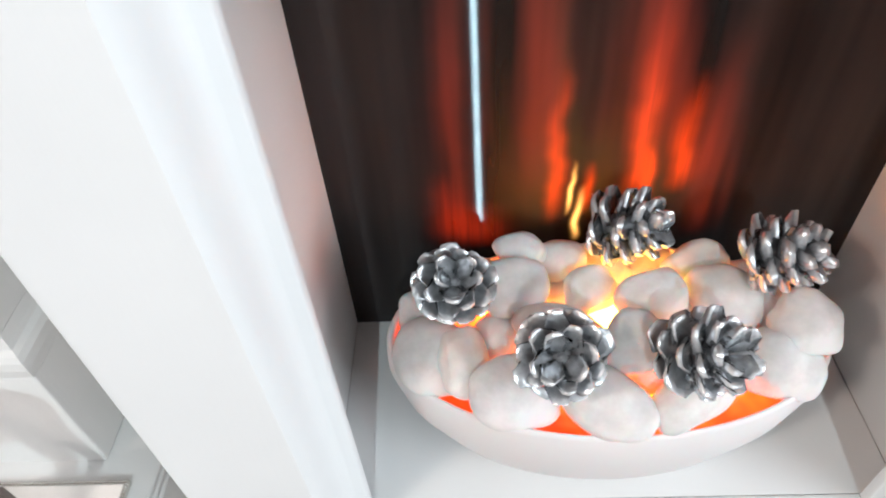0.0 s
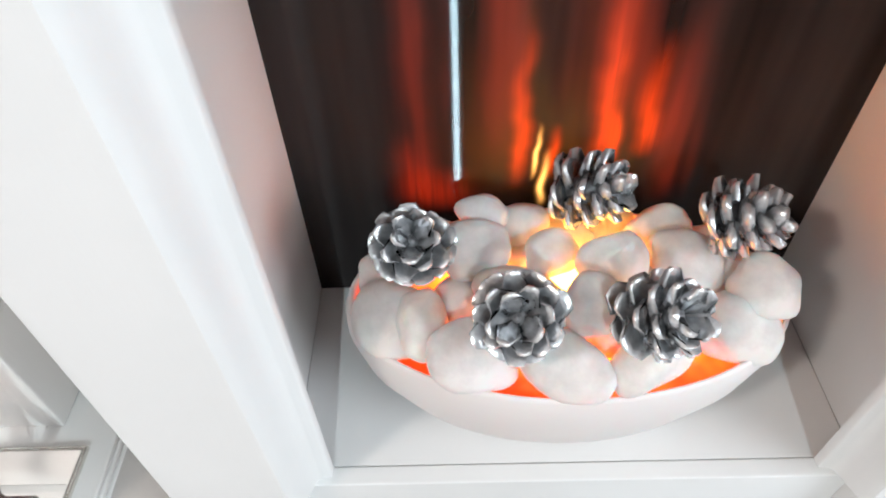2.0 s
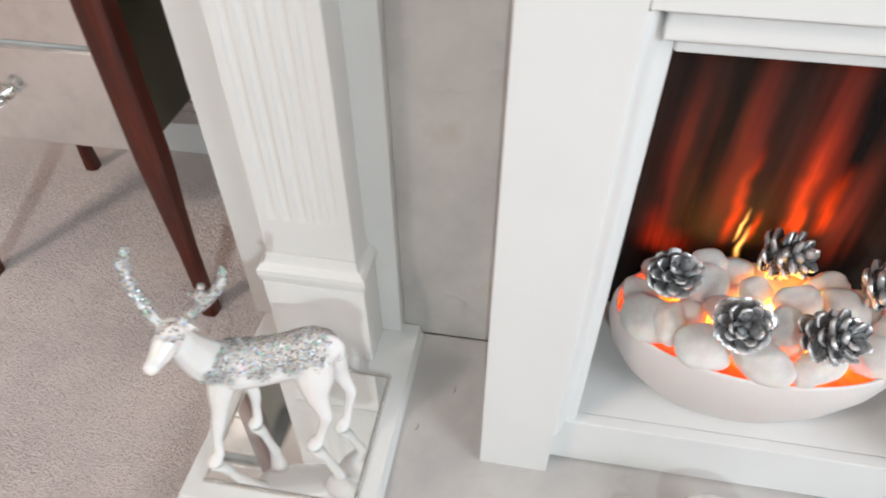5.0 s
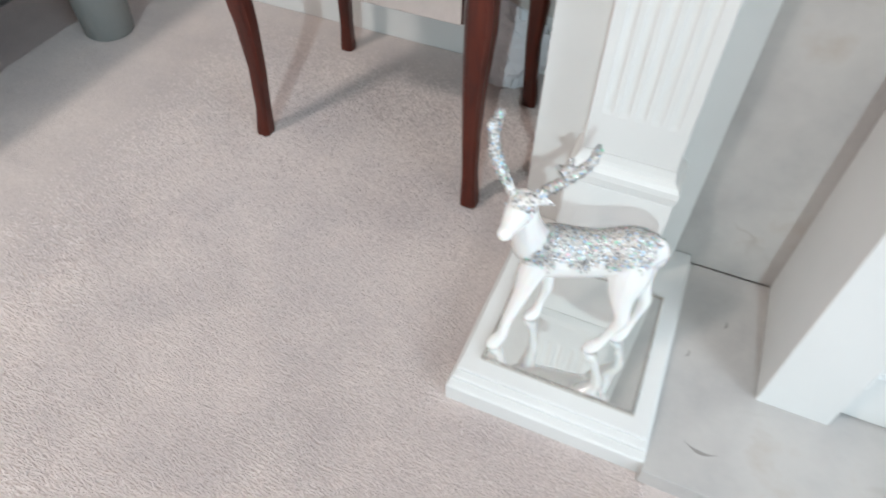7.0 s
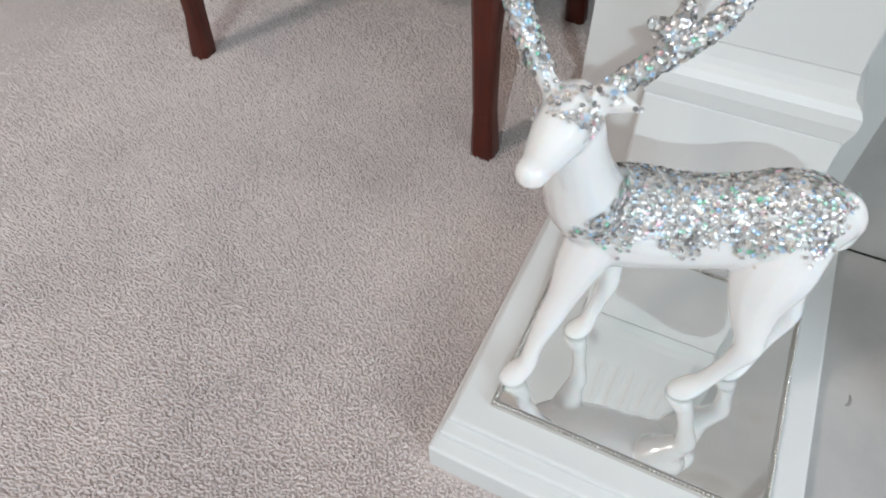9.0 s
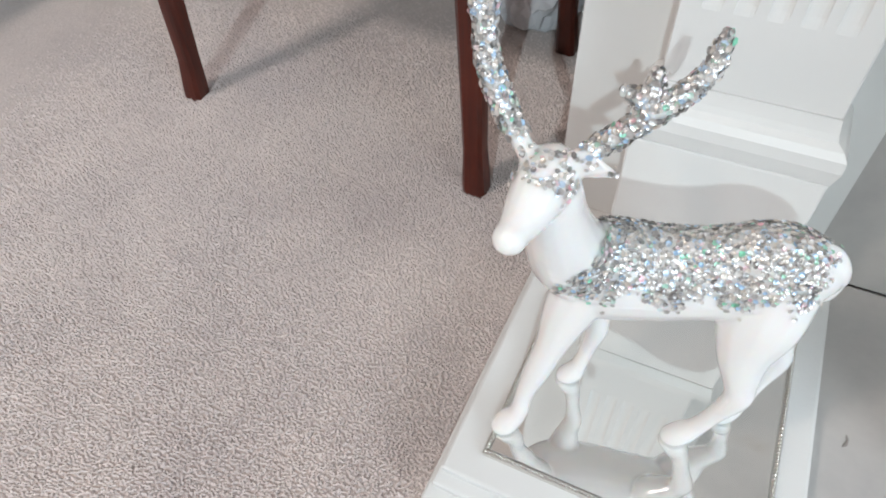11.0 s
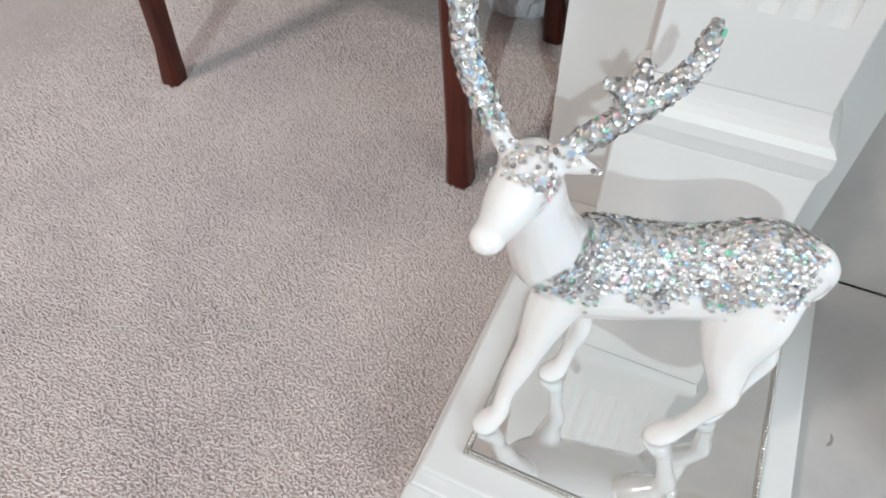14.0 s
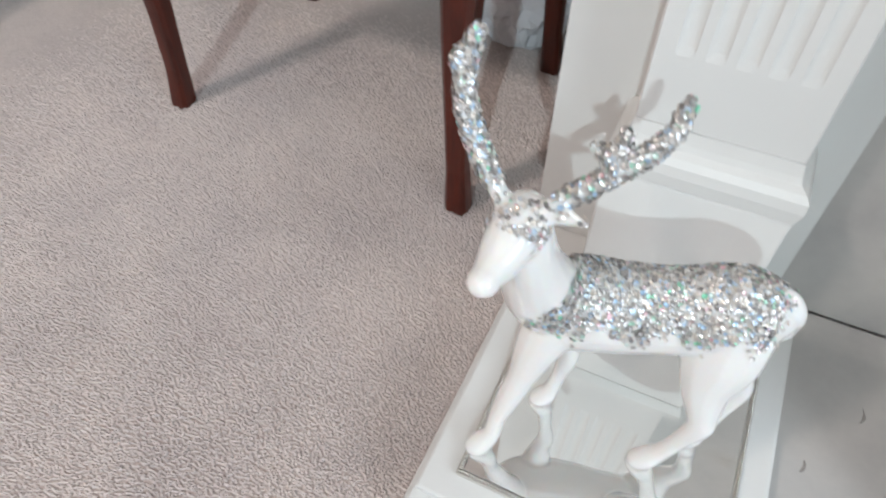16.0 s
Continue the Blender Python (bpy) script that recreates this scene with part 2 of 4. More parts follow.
def flame(x0, half, base, peak, top):
    """A tongue at x0: full at its peak, gone below its base and above its top."""
    d = n.math("DIVIDE", n.math("SUBTRACT", XW, x0), half)
    across = n.math("EXPONENT", n.math("MULTIPLY", n.math("MULTIPLY", d, d), -1.0))
    up = n.add("ShaderNodeMapRange", interpolation_type="SMOOTHSTEP")
    n.join(Z, up.inputs[0])
    up.inputs[1].default_value, up.inputs[2].default_value = base, peak
    down = n.add("ShaderNodeMapRange", interpolation_type="SMOOTHSTEP")
    n.join(Z, down.inputs[0])
    down.inputs[1].default_value, down.inputs[2].default_value = top, peak
    return n.math("MULTIPLY", across, n.math("MULTIPLY", up.outputs[0], down.outputs[0]))


def total(*parts):
    s = parts[0]
    for p in parts[1:]:
        s = n.math("ADD", s, p)
    return s


orange = total(flame(0.270, 0.0065, 0.225, 0.275, 0.40), flame(0.336, 0.0085, 0.245, 0.285, 0.44), flame(0.368, 0.0080, 0.255, 0.29, 0.38), flame(0.296, 0.004, 0.235, 0.262, 0.30), flame(0.345, 0.004, 0.25, 0.27, 0.32))
blob = total(flame(0.183, 0.013, 0.205, 0.240, 0.30), flame(0.202, 0.020, 0.20, 0.226, 0.262))
red = total(flame(0.403, 0.013, 0.205, 0.245, 0.37), flame(0.386, 0.012, 0.23, 0.30, 0.42), flame(0.250, 0.018, 0.24, 0.34, 0.54), flame(0.186, 0.012, 0.22, 0.30, 0.52), flame(0.222, 0.010, 0.26, 0.33, 0.50),
            flame(0.326, 0.020, 0.25, 0.36, 0.58), flame(0.356, 0.014, 0.27, 0.35, 0.52))
yellow = total(flame(0.283, 0.0018, 0.235, 0.262, 0.30), flame(0.292, 0.0026, 0.205, 0.232, 0.275))
haze = flame(0.295, 0.13, 0.22, 0.42, 0.95)
streaky = n.math("MULTIPLY_ADD", streak, 3.0, -0.95)
lit = n.mix(1.0, n.mix(n.math("MULTIPLY", orange, n.math("MULTIPLY_ADD", wisp, 1.0, 0.35)), (0, 0, 0), (1.15, 0.070, 0.004)),
            n.mix(n.math("MULTIPLY", red, n.math("MAXIMUM", streaky, 0.0)), (0, 0, 0), (0.22, 0.012, 0.003)), "ADD")
lit = n.mix(1.0, lit, n.mix(n.math("MULTIPLY", blob, n.math("MULTIPLY_ADD", wisp, 1.2, 0.2)), (0, 0, 0), (0.34, 0.016, 0.003)), "ADD")
lit = n.mix(1.0, lit, n.mix(n.math("MULTIPLY", haze, n.math("MAXIMUM", streaky, 0.0)), (0, 0, 0), (0.026, 0.006, 0.003)), "ADD")
lit = n.mix(1.0, lit, n.mix(yellow, (0, 0, 0), (3.0, 1.35, 0.32)), "ADD")
em = n.add("ShaderNodeEmission")
n.join(lit, em.inputs[0])
em.inputs[1].default_value = 1.0
gl = n.add("ShaderNodeBsdfGlossy")
gl.inputs["Color"].default_value = (0.028, 0.034, 0.037, 1)
gl.inputs["Roughness"].default_value = 0.17
gl.inputs["Anisotropy"].default_value = 0.96
brushed = n.add("ShaderNodeCombineXYZ")
brushed.inputs[0].default_value = 1.0
n.join(brushed.outputs[0], gl.inputs["Tangent"])
df = n.add("ShaderNodeBsdfDiffuse")
n.join(n.ramp(streak, (0.25, (0.011, 0.008, 0.007)), (0.75, (0.036, 0.027, 0.024))), df.inputs[0])
ad0 = n.add("ShaderNodeAddShader")
n.join(df.outputs[0], ad0.inputs[0])
n.join(gl.outputs[0], ad0.inputs[1])
ad = n.add("ShaderNodeAddShader")
n.join(ad0.outputs[0], ad.inputs[0])
n.join(em.outputs[0], ad.inputs[1])
n.join(ad.outputs[0], n.t.nodes["Material Output"].inputs["Surface"])

CURTAIN = material("dark_curtain", (0.16, 0.12, 0.11), 0.9)
n = Nodes(CURTAIN)
n.join(n.bump(n.noise(n.place((60, 60, 2)), 1.0, 2), 0.5, 0.01), n.b.inputs["Normal"])
LAMP_GLASS = material("opal_lamp_glass", (0.9, 0.9, 0.88), 0.3)
_b = LAMP_GLASS.node_tree.nodes["Principled BSDF"]
_b.inputs["Emission Color"].default_value = (1.0, 0.95, 0.88, 1)
_b.inputs["Emission Strength"].default_value = 3.0


# ---- mesh helpers ----
def finish(name, bm, mat, smooth=False, parent=None, label=""):
    me = bpy.data.meshes.new(name)
    bmesh.ops.recalc_face_normals(bm, faces=bm.faces)
    bm.to_mesh(me)
    bm.free()
    for m in mat if isinstance(mat, (list, tuple)) else (mat,):
        me.materials.append(m)
    if smooth:
        me.shade_smooth()
    ob = new(name, me)
    if parent is not None:
        ob.parent = parent
    if label:
        tagged(ob, label)
    return ob


def part(name, bm, mat, parent, label="", smooth=False):
    return finish(name, bm, mat, smooth, parent, label)


def add_box(bm, x0, x1, y0, y1, z0, z1, bevel=0.0, segs=2):
    r = bmesh.ops.create_cube(bm, size=1.0)
    vs = r["verts"]
    for vt in vs:
        vt.co = Vector((x0 + (vt.co.x + 0.5) * (x1 - x0), y0 + (vt.co.y + 0.5) * (y1 - y0), z0 + (vt.co.z + 0.5) * (z1 - z0)))
    if bevel:
        edges = list({e for vt in vs for e in vt.link_edges})
        bmesh.ops.bevel(bm, geom=edges, offset=bevel, segments=segs, affect="EDGES", profile=0.6)
    return bm


def box(x0, x1, y0, y1, z0, z1, bevel=0.0, segs=2):
    return add_box(bmesh.new(), x0, x1, y0, y1, z0, z1, bevel, segs)


def empty(name, at=(0, 0, 0)):
    ob = new(name)
    ob.empty_display_size = 0.05
    ob.location = at
    return ob


def rings(bm, loops, cap=True):
    """Joins equal rings of points into a skin."""
    made = [[bm.verts.new(p) for p in ring] for ring in loops]
    for a, b in zip(made, made[1:]):
        k = len(a)
        for i in range(k):
            bm.faces.new((a[i], a[(i + 1) % k], b[(i + 1) % k], b[i]))
    if cap:
        bm.faces.new(made[0][::-1])
        bm.faces.new(made[-1])
    return bm


def spline(pts, steps):
    """Catmull-Rom through tuples of any length."""
    p = [np.array(q, float) for q in pts]
    p = [2 * p[0] - p[1]] + p + [2 * p[-1] - p[-2]]
    out = []
    for i in range(1, len(p) - 2):
        for k in range(steps):
            t = k / steps
            a, b, c, d = p[i - 1:i + 3]
            out.append(0.5 * (2 * b + (c - a) * t + (2 * a - 5 * b + 4 * c - d) * t * t + (3 * b - a - 3 * c + d) * t ** 3))
    out.append(p[-2])
    return out


def tube(bm, pts, sides=12, steps=4, up=(0, 0, 1)):
    """A limb through points (x, y, z, radius across, radius along up)."""
    line = spline(pts, steps)
    loops = []
    for i, q in enumerate(line):
        c = Vector(q[:3])
        d = Vector((line[min(i + 1, len(line) - 1)] - line[max(i - 1, 0)])[:3]).normalized()
        u = Vector(up)
        s = d.cross(u)
        s = s.normalized() if s.length > 1e-4 else Vector((1, 0, 0))
        u = s.cross(d).normalized()
        loops.append([c + s * math.cos(a) * q[3] + u * math.sin(a) * q[4] for a in (2 * math.pi * k / sides for k in range(sides))])
    return rings(bm, loops)


def lathe(profile, sides=40, a=1.0, b=1.0):
    """Turns (radius, z) pairs round z; a, b stretch it into an oval."""
    bm = bmesh.new()
    rings(bm, [[(r * a * math.cos(t), r * b * math.sin(t), z) for t in (2 * math.pi * k / sides for k in range(sides))] for r, z in profile], True)
    return bm


# ---- the room ----
def setting(name, bm, mat, label, category):
    return tagged(finish(name, bm, mat), label, category, kind="structure")


setting("floor_carpet", box(-3.0, 2.6, -3.4, 0.62, CARPET - 0.1, CARPET), CARPET_MAT, "pale mauve-grey cut-pile carpet", "carpet")
setting("ceiling", box(-3.1, 2.7, -3.5, 0.75, 2.4, 2.5), CEIL, "plain white ceiling", "ceiling")
setting("wall_alcove", box(-3.0, -0.372, 0.62, 0.74, CARPET - 0.1, 2.4), WALL, "pale alcove wall behind the drawer chest", "wall")
setting("wall_left", box(-3.1, -3.0, -3.4, 0.74, CARPET - 0.1, 2.4), WALL, "plain pale side wall", "wall")
# right wall, out of view; its opening is added to go with the fill lamp
bm = box(2.6, 2.7, -3.4, -2.5, CARPET - 0.1, 2.4)
add_box(bm, 2.6, 2.7, -0.7, 0.74, CARPET - 0.1, 2.4)
add_box(bm, 2.6, 2.7, -2.5, -0.7, CARPET - 0.1, 0.8)
add_box(bm, 2.6, 2.7, -2.5, -0.7, 2.15, 2.4)
setting("wall_right", bm, WALL, "plain pale wall with an added window opening", "wall")
setting("wall_rear", box(-3.0, 2.6, -3.5, -3.4, CARPET - 0.1, 2.4), CURTAIN, "rear wall hung with closed dark curtains", "wall")
setting("chimney_breast", box(-0.372, 0.984, 0.24, 0.74, CARPET - 0.1, 2.4), WALL, "plain pale chimney breast", "wall")
bm = box(-3.0, -0.374, 0.602, 0.618, CARPET, 0.085, 0.004)
add_box(bm, -3.0, -0.374, 0.608, 0.618, 0.0851, 0.105, 0.004)
setting("baseboard", bm, WHITE, "white moulded skirting board", "skirting")

# marble back panel and hearth slab
bm = box(-0.1418, 0.07, 0.196, 0.2395, HEARTH, 0.95, 0.001)
add_box(bm, 0.542, 0.73, 0.196, 0.2395, HEARTH, 0.95, 0.001)
setting("marble_back_panel", bm, MARBLE, "grey-veined white marble back panel", "marble panel")
setting("hearth", box(-0.113, 0.725, -0.150, 0.195, CARPET - 0.02, HEARTH, 0.002), MARBLE, "polished white marble hearth slab with grey veins", "hearth")



def vein_streak(x, y, length, turn, wide):
    """A short dark stroke in the polished face, thinning out at both ends."""
    bm = bmesh.new()
    c, d = math.cos(radians(turn)), math.sin(radians(turn))
    loops = []
    for k in range(9):
        t = k / 8 - 0.5
        u, w = t * length, wide * (0.15 + (1 - (2 * t) ** 2) * (0.7 + 0.3 * math.sin(7 * t + x * 90)))
        bend = -0.16 * length * (1 - 4 * t * t)
        px, py = x + u * c - bend * d, y + u * d + bend * c
        loops.append([(px + d * w, py - c * w, HEARTH + 0.0002), (px - d * w, py + c * w, HEARTH + 0.0002), (px - d * w * 0.6, py + c * w * 0.6, HEARTH + 0.0005), (px + d * w * 0.6, py - c * w * 0.6, HEARTH + 0.0005)])
    rings(bm, loops)
    return part("vein_streak", bm, VEIN, bpy.data.objects["hearth"], "short dark grey streak in the marble")


vein_streak(-0.053, -0.094, 0.038, -5, 0.0024)
vein_streak(-0.0905, 0.0345, 0.012, 78, 0.0017)
vein_streak(-0.0505, 0.101, 0.016, 82, 0.0013)

# ---- pilaster of the outer surround ----
pil = tagged(empty("pilaster", (-0.24, 0.15, CARPET)), "white painted wooden pilaster with fluted shaft on a plinth", "pilaster")


def local(bm, ob):
    bm.transform(Matrix.Translation(-ob.location))
    return bm


# base board with a stepped front edge
BX0, BX1, BY0, BTOP = -0.3655, -0.111, -0.140, 0.029
bm = box(BX0, BX1, BY0, 0.195, CARPET - 0.01, 0.014, 0.004, 3)
add_box(bm, BX0 + 0.004, BX1 - 0.003, BY0 + 0.012, 0.195, 0.0141, 0.022, 0.003, 3)
add_box(bm, BX0 + 0.007, BX1 - 0.005, BY0 + 0.022, 0.195, 0.0221, BTOP, 0.0025, 2)
part("base_board", local(bm, pil), WHITE, pil, "white base board with a stepped moulded edge")
part("back_board", local(box(-0.371, -0.142, 0.178, 0.2395, BTOP + 0.0005, 0.95, 0.0015), pil), WHITE, pil)
# plinth block with an ogee cap
PL0, PL1, PLY = -0.309, -0.171, 0.117
part("plinth", local(box(PL0, PL1, PLY, 0.1775, BTOP + 0.0005, 0.176, 0.002), pil), WHITE_WOOD, pil)
bm = bmesh.new()
prof = [(0.0, 0.1765), (0.0015, 0.183), (0.003, 0.190), (0.0025, 0.199), (-0.001, 0.204), (-0.006, 0.207), (-0.008, 0.212), (-0.010, 0.222)]
rings(bm, [[(PL0 - o, PLY - o, z), (PL1 + o, PLY - o, z), (PL1 + o, 0.1775, z), (PL0 - o, 0.1775, z)] for o, z in prof])
part("plinth_cap", local(bm, pil), WHITE_WOOD, pil, "moulded plinth cap")
# shaft with five flutes in its front
SH0, SH1, SHY, SZ0, SZ1 = -0.299, -0.181, 0.128, 0.2225, 0.95
outline = []
flutes, fw, margin = 5, 0.0125, 0.014
pitch = (SH1 - SH0 - 2 * margin - fw) / (flutes - 1)
for k in range(flutes):
    cx = SH0 + margin + fw / 2 + k * pitch
    for a in range(0, 181, 30):
        outline.append((cx - fw / 2 * math.cos(radians(a)), SHY + 0.0026 * math.sin(radians(a))))
outline = [(SH0, SHY + 0.001), (SH0 + 0.001, SHY)] + outline + [(SH1 - 0.001, SHY), (SH1, SHY + 0.001), (SH1, 0.1775), (SH0, 0.1775)]
bm = bmesh.new()
# the flutes start a little above the cap
solid = [(x, min(y, SHY) if SHY < y < 0.17 and x not in (SH0, SH1) else y) for x, y in outline]
half = [(x, SHY + (y - SHY) * 0.7 if SHY < y < 0.17 and x not in (SH0, SH1) else y) for x, y in outline]
rings(bm, [[(x, y, SZ0) for x, y in solid], [(x, y, SZ0 + 0.055) for x, y in solid], [(x, y, SZ0 + 0.062) for x, y in half],
           [(x, y, SZ0 + 0.072) for x, y in outline], [(x, y, SZ1) for x, y in outline]])
part("shaft", local(bm, pil), WHITE_WOOD, pil, "fluted white shaft")

# ---- electric fireplace suite ----
fire = tagged(empty("electric_fireplace", (MID, 0.1, HEARTH)), "white electric fireplace with a lit flame screen, on the hearth", "fireplace")
TOP = 0.86


def mirrored(x0, x1):
    return FIRE_W - x1, FIRE_W - x0


LEG, OPEN = 0.086, 0.1125
OGEE = [(LEG, 0.0001), (0.0885, 0.0015), (0.0920, 0.0065), (0.0955, 0.0145), (0.0985, 0.0220), (0.1015, 0.0265), (0.1050, 0.0285), (0.1110, 0.0290), (OPEN, 0.0305), (OPEN, 0.037), (LEG, 0.037)]


def moulding(side, z0, z1):
    """Upright ogee moulding beside the opening."""
    pts = [(FIRE_W - x, y) for x, y in OGEE] if side else OGEE
    bm = bmesh.new()
    rings(bm, [[(x, y, z) for x, y in pts] for z in (z0, z1)])
    return bm


for side in (0, 1):
    sp = (lambda a, b: mirrored(a, b)) if side else (lambda a, b: (a, b))
    bm = bmesh.new()
    foot = [(0.0, 0.037), (0.0, 0.0016), (0.0005, 0.0005), (0.0016, 0.0), (LEG, 0.0), (LEG, 0.037)]
    rings(bm, [[(FIRE_W - x if side else x, y, z) for x, y in foot] for z in (HEARTH, TOP)])
    part("leg_panel", local(bm, fire), WHITE, fire)
    part("outer_side", local(box(*sp(0.0005, 0.014), 0.0373, 0.1955, HEARTH, TOP, 0.001), fire), WHITE, fire)
    part("inner_moulding", local(moulding(side, SHELF + 0.0008, 0.6245), fire), WHITE, fire, "", True).data.set_sharp_from_angle(angle=radians(50))
    part("niche_side", local(box(*sp(0.0765, 0.0805), 0.0373, BACK, SHELF + 0.0005, TOP - 0.02), fire), WHITE, fire)
part("header_panel", local(box(LEG + 0.0003, FIRE_W - LEG - 0.0003, 0.0, 0.0515, 0.6252, TOP, 0.0015), fire), WHITE, fire)
part("header_moulding", local(box(0.1008, FIRE_W - 0.1008, 0.012, 0.051, 0.6, 0.6248, 0.003, 3), fire), WHITE, fire)
part("header_stop", local(box(OPEN + 0.0003, FIRE_W - OPEN - 0.0003, 0.027, 0.050, 0.585, 0.5997, 0.0025, 3), fire), WHITE, fire)
part("shelf", local(box(0.0808, FIRE_W - 0.0808, 0.0385, BACK, SHELF - 0.02, SHELF), fire), WHITE, fire)
part("front_rail", local(box(LEG + 0.0003, FIRE_W - LEG - 0.0003, 0.0225, 0.0378, HEARTH + 0.003, SHELF + 0.0005, 0.0015), fire), WHITE, fire)
part("mantel_top", local(box(-0.03, FIRE_W + 0.03, -0.03, 0.1955, TOP + 0.0003, TOP + 0.035, 0.006, 3), fire), WHITE, fire)
part("niche_roof", local(box(0.0808, FIRE_W - 0.0808, 0.0525, BACK, 0.70, 0.715), fire), NEAR_BLACK, fire)
scr = part("flame_screen", box(0.0766, FIRE_W - 0.0766, BACK + 0.0003, BACK + 0.006, SHELF, 0.70), SCREEN, fire, "dark glossy back screen with orange flame picture")
scr.matrix_parent_inverse = Matrix.Translation(-fire.location)

# ---- bowl with its lit bed ----
BX, BY, RIM = 0.2955, 0.108, 0.232
bowl = tagged(empty("fire_bowl", (BX, BY, SHELF)), "oval frosted white bowl glowing orange inside, on the fireplace shelf", "bowl")
H = RIM - SHELF
prof = [(0.50, 0.0), (0.56, 0.001), (0.66, 0.014), (0.83, 0.045), (0.955, 0.082), (1.0, 0.112), (0.995, H - 0.004), (0.985, H), (0.965, H + 0.0005),
        (0.953, H - 0.004), (0.952, 0.108), (0.90, 0.082), (0.78, 0.05), (0.60, 0.02)]
part("bowl_body", lathe(prof, 72, 0.163, 0.0905), BOWL, bowl, "frosted white bowl", True)
bm = bmesh.new()
rings(bm, [[(0.951 * 0.163 * s * math.cos(t), 0.951 * 0.0905 * s * math.sin(t), z) for t in (2 * math.pi * k / 48 for k in range(48))]
           for s, z in ((0.98, H - 0.022), (0.99, H - 0.019), (0.7, H - 0.012), (0.35, H - 0.004))])
part("lit_bed", bm, EMBER, bowl, "glowing orange-yellow lit bed", True)

# ---- pebbles ----
BACK_ROW = [
    (0.237, 0.149, 0.278, 0.040, 0.024), (0.261, 0.147, 0.262, 0.044, 0.036), (0.230, 0.120, 0.268, 0.050, 0.042), (0.257, 0.130, 0.252, 0.038, 0.032),
    (0.284, 0.115, 0.266, 0.046, 0.030), (0.196, 0.150, 0.245, 0.050, 0.040), (0.256, 0.089, 0.258, 0.065, 0.038), (0.368, 0.141, 0.262, 0.052, 0.032),
    (0.322, 0.103, 0.272, 0.053, 0.036), (0.374, 0.106, 0.262, 0.050, 0.045), (0.354, 0.100, 0.250, 0.040, 0.026),
    # three extra low pebbles, added to block the bed's glow from the screen
    (0.298, 0.161, 0.240, 0.052, 0.034), (0.338, 0.166, 0.240, 0.046, 0.032), (0.400, 0.140, 0.238, 0.040, 0.036),
]
FRONT_ROW = [
    (0.402, 0.103, 0.250, 0.030, 0.044), (0.420, 0.082, 0.264, 0.052, 0.046), (0.302, 0.066, 0.268, 0.036, 0.042), (0.169, 0.080, 0.241, 0.053, 0.054), (0.163, 0.117, 0.238, 0.044, 0.040),
    (0.192, 0.070, 0.250, 0.033, 0.044), (0.227, 0.050, 0.244, 0.062, 0.048), (0.217, 0.094, 0.243, 0.042, 0.036), (0.284, 0.038, 0.245, 0.062, 0.043),
    (0.340, 0.040, 0.241, 0.066, 0.036), (0.403, 0.064, 0.243, 0.060, 0.048), (0.317, 0.066, 0.240, 0.034, 0.028),
]


def pebble(x, y, z, w, h, seed):
    rnd = random.Random(seed)
    bm = bmesh.new()
    bmesh.ops.create_icosphere(bm, subdivisions=4, radius=1.0)
    off = Vector((seed * 3.7, seed * 1.9, seed))
    thick = 0.5 * (w + h) * rnd.uniform(0.25, 0.31)
    for vt in bm.verts:
        k = 1 + 0.34 * noise.noise(vt.co * 0.8 + off) + 0.07 * noise.noise(vt.co * 1.9 + off)
        # blunt the ball towards a rounded slab
        q = Vector([math.copysign(abs(c) ** 0.90, c) for c in vt.co]) * k
        vt.co = Vector((q.x * w / 2, q.y * h / 2 * 1.05, q.z * thick))
    ob = finish("pebble", bm, PEBBLE, True)
    # lie on the heap with the face turned up and to the front
    ob.matrix_world = pose(x, y, z, rnd.uniform(15, 45), rnd.uniform(-20, 20), rnd.uniform(-28, 28))
    return tagged(ob, "smooth white pebble lying in the lit bowl", "pebble", "pebbles in the bowl")


for i, row in enumerate(BACK_ROW + FRONT_ROW):
    pebble(*row, i + 1)


# ---- pine cones ----
def scale_mesh(seed):
    """One woody scale: a spoon shape along +x, its lip curled up."""
    rnd = random.Random(seed)
    bm = bmesh.new()
    cols, rws = 5, 4
    grid = []
    for i in range(rws + 1):
        t = i / rws
        width = (0.26, 0.46, 0.82, 1.16, 1.02)[i]
        line = []
        for j in range(cols):
            s = j / (cols - 1) * 2 - 1
            xx = (t if i < rws else 0.97) - 0.36 * s ** 4 * t * t
            zz = 0.20 * t * t + 0.08 * s * s * t + (0.16 if i == rws else 0) + rnd.uniform(-0.01, 0.01)
            line.append((xx, s * width * 0.5, zz))
        grid.append(line)
    top = [[bm.verts.new(p) for p in line] for line in grid]
    bot = [[bm.verts.new((p[0] * 0.98, p[1] * 0.95, p[2] - 0.10 - 0.20 * (i / rws) * (1 - abs(p[1])))) for p in line] for i, line in enumerate(grid)]
    for g, flip in ((top, False), (bot, True)):
        for i in range(rws):
            for j in range(cols - 1):
                q = (g[i][j], g[i][j + 1], g[i + 1][j + 1], g[i + 1][j])
                bm.faces.new(q[::-1] if flip else q)
    rim = [top[i][0] for i in range(rws + 1)] + top[rws][1:] + [top[i][cols - 1] for i in range(rws - 1, -1, -1)]
    low = [bot[i][0] for i in range(rws + 1)] + bot[rws][1:] + [bot[i][cols - 1] for i in range(rws - 1, -1, -1)]
    for i in range(len(rim) - 1):
        bm.faces.new((rim[i], rim[i + 1], low[i + 1], low[i]))
    bmesh.ops.recalc_face_normals(bm, faces=bm.faces)
    me = bpy.data.meshes.new("scale")
    bm.to_mesh(me)
    bm.free()
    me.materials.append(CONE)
    me.shade_smooth()
    return me


SCALES = [scale_mesh(s) for s in range(4)]


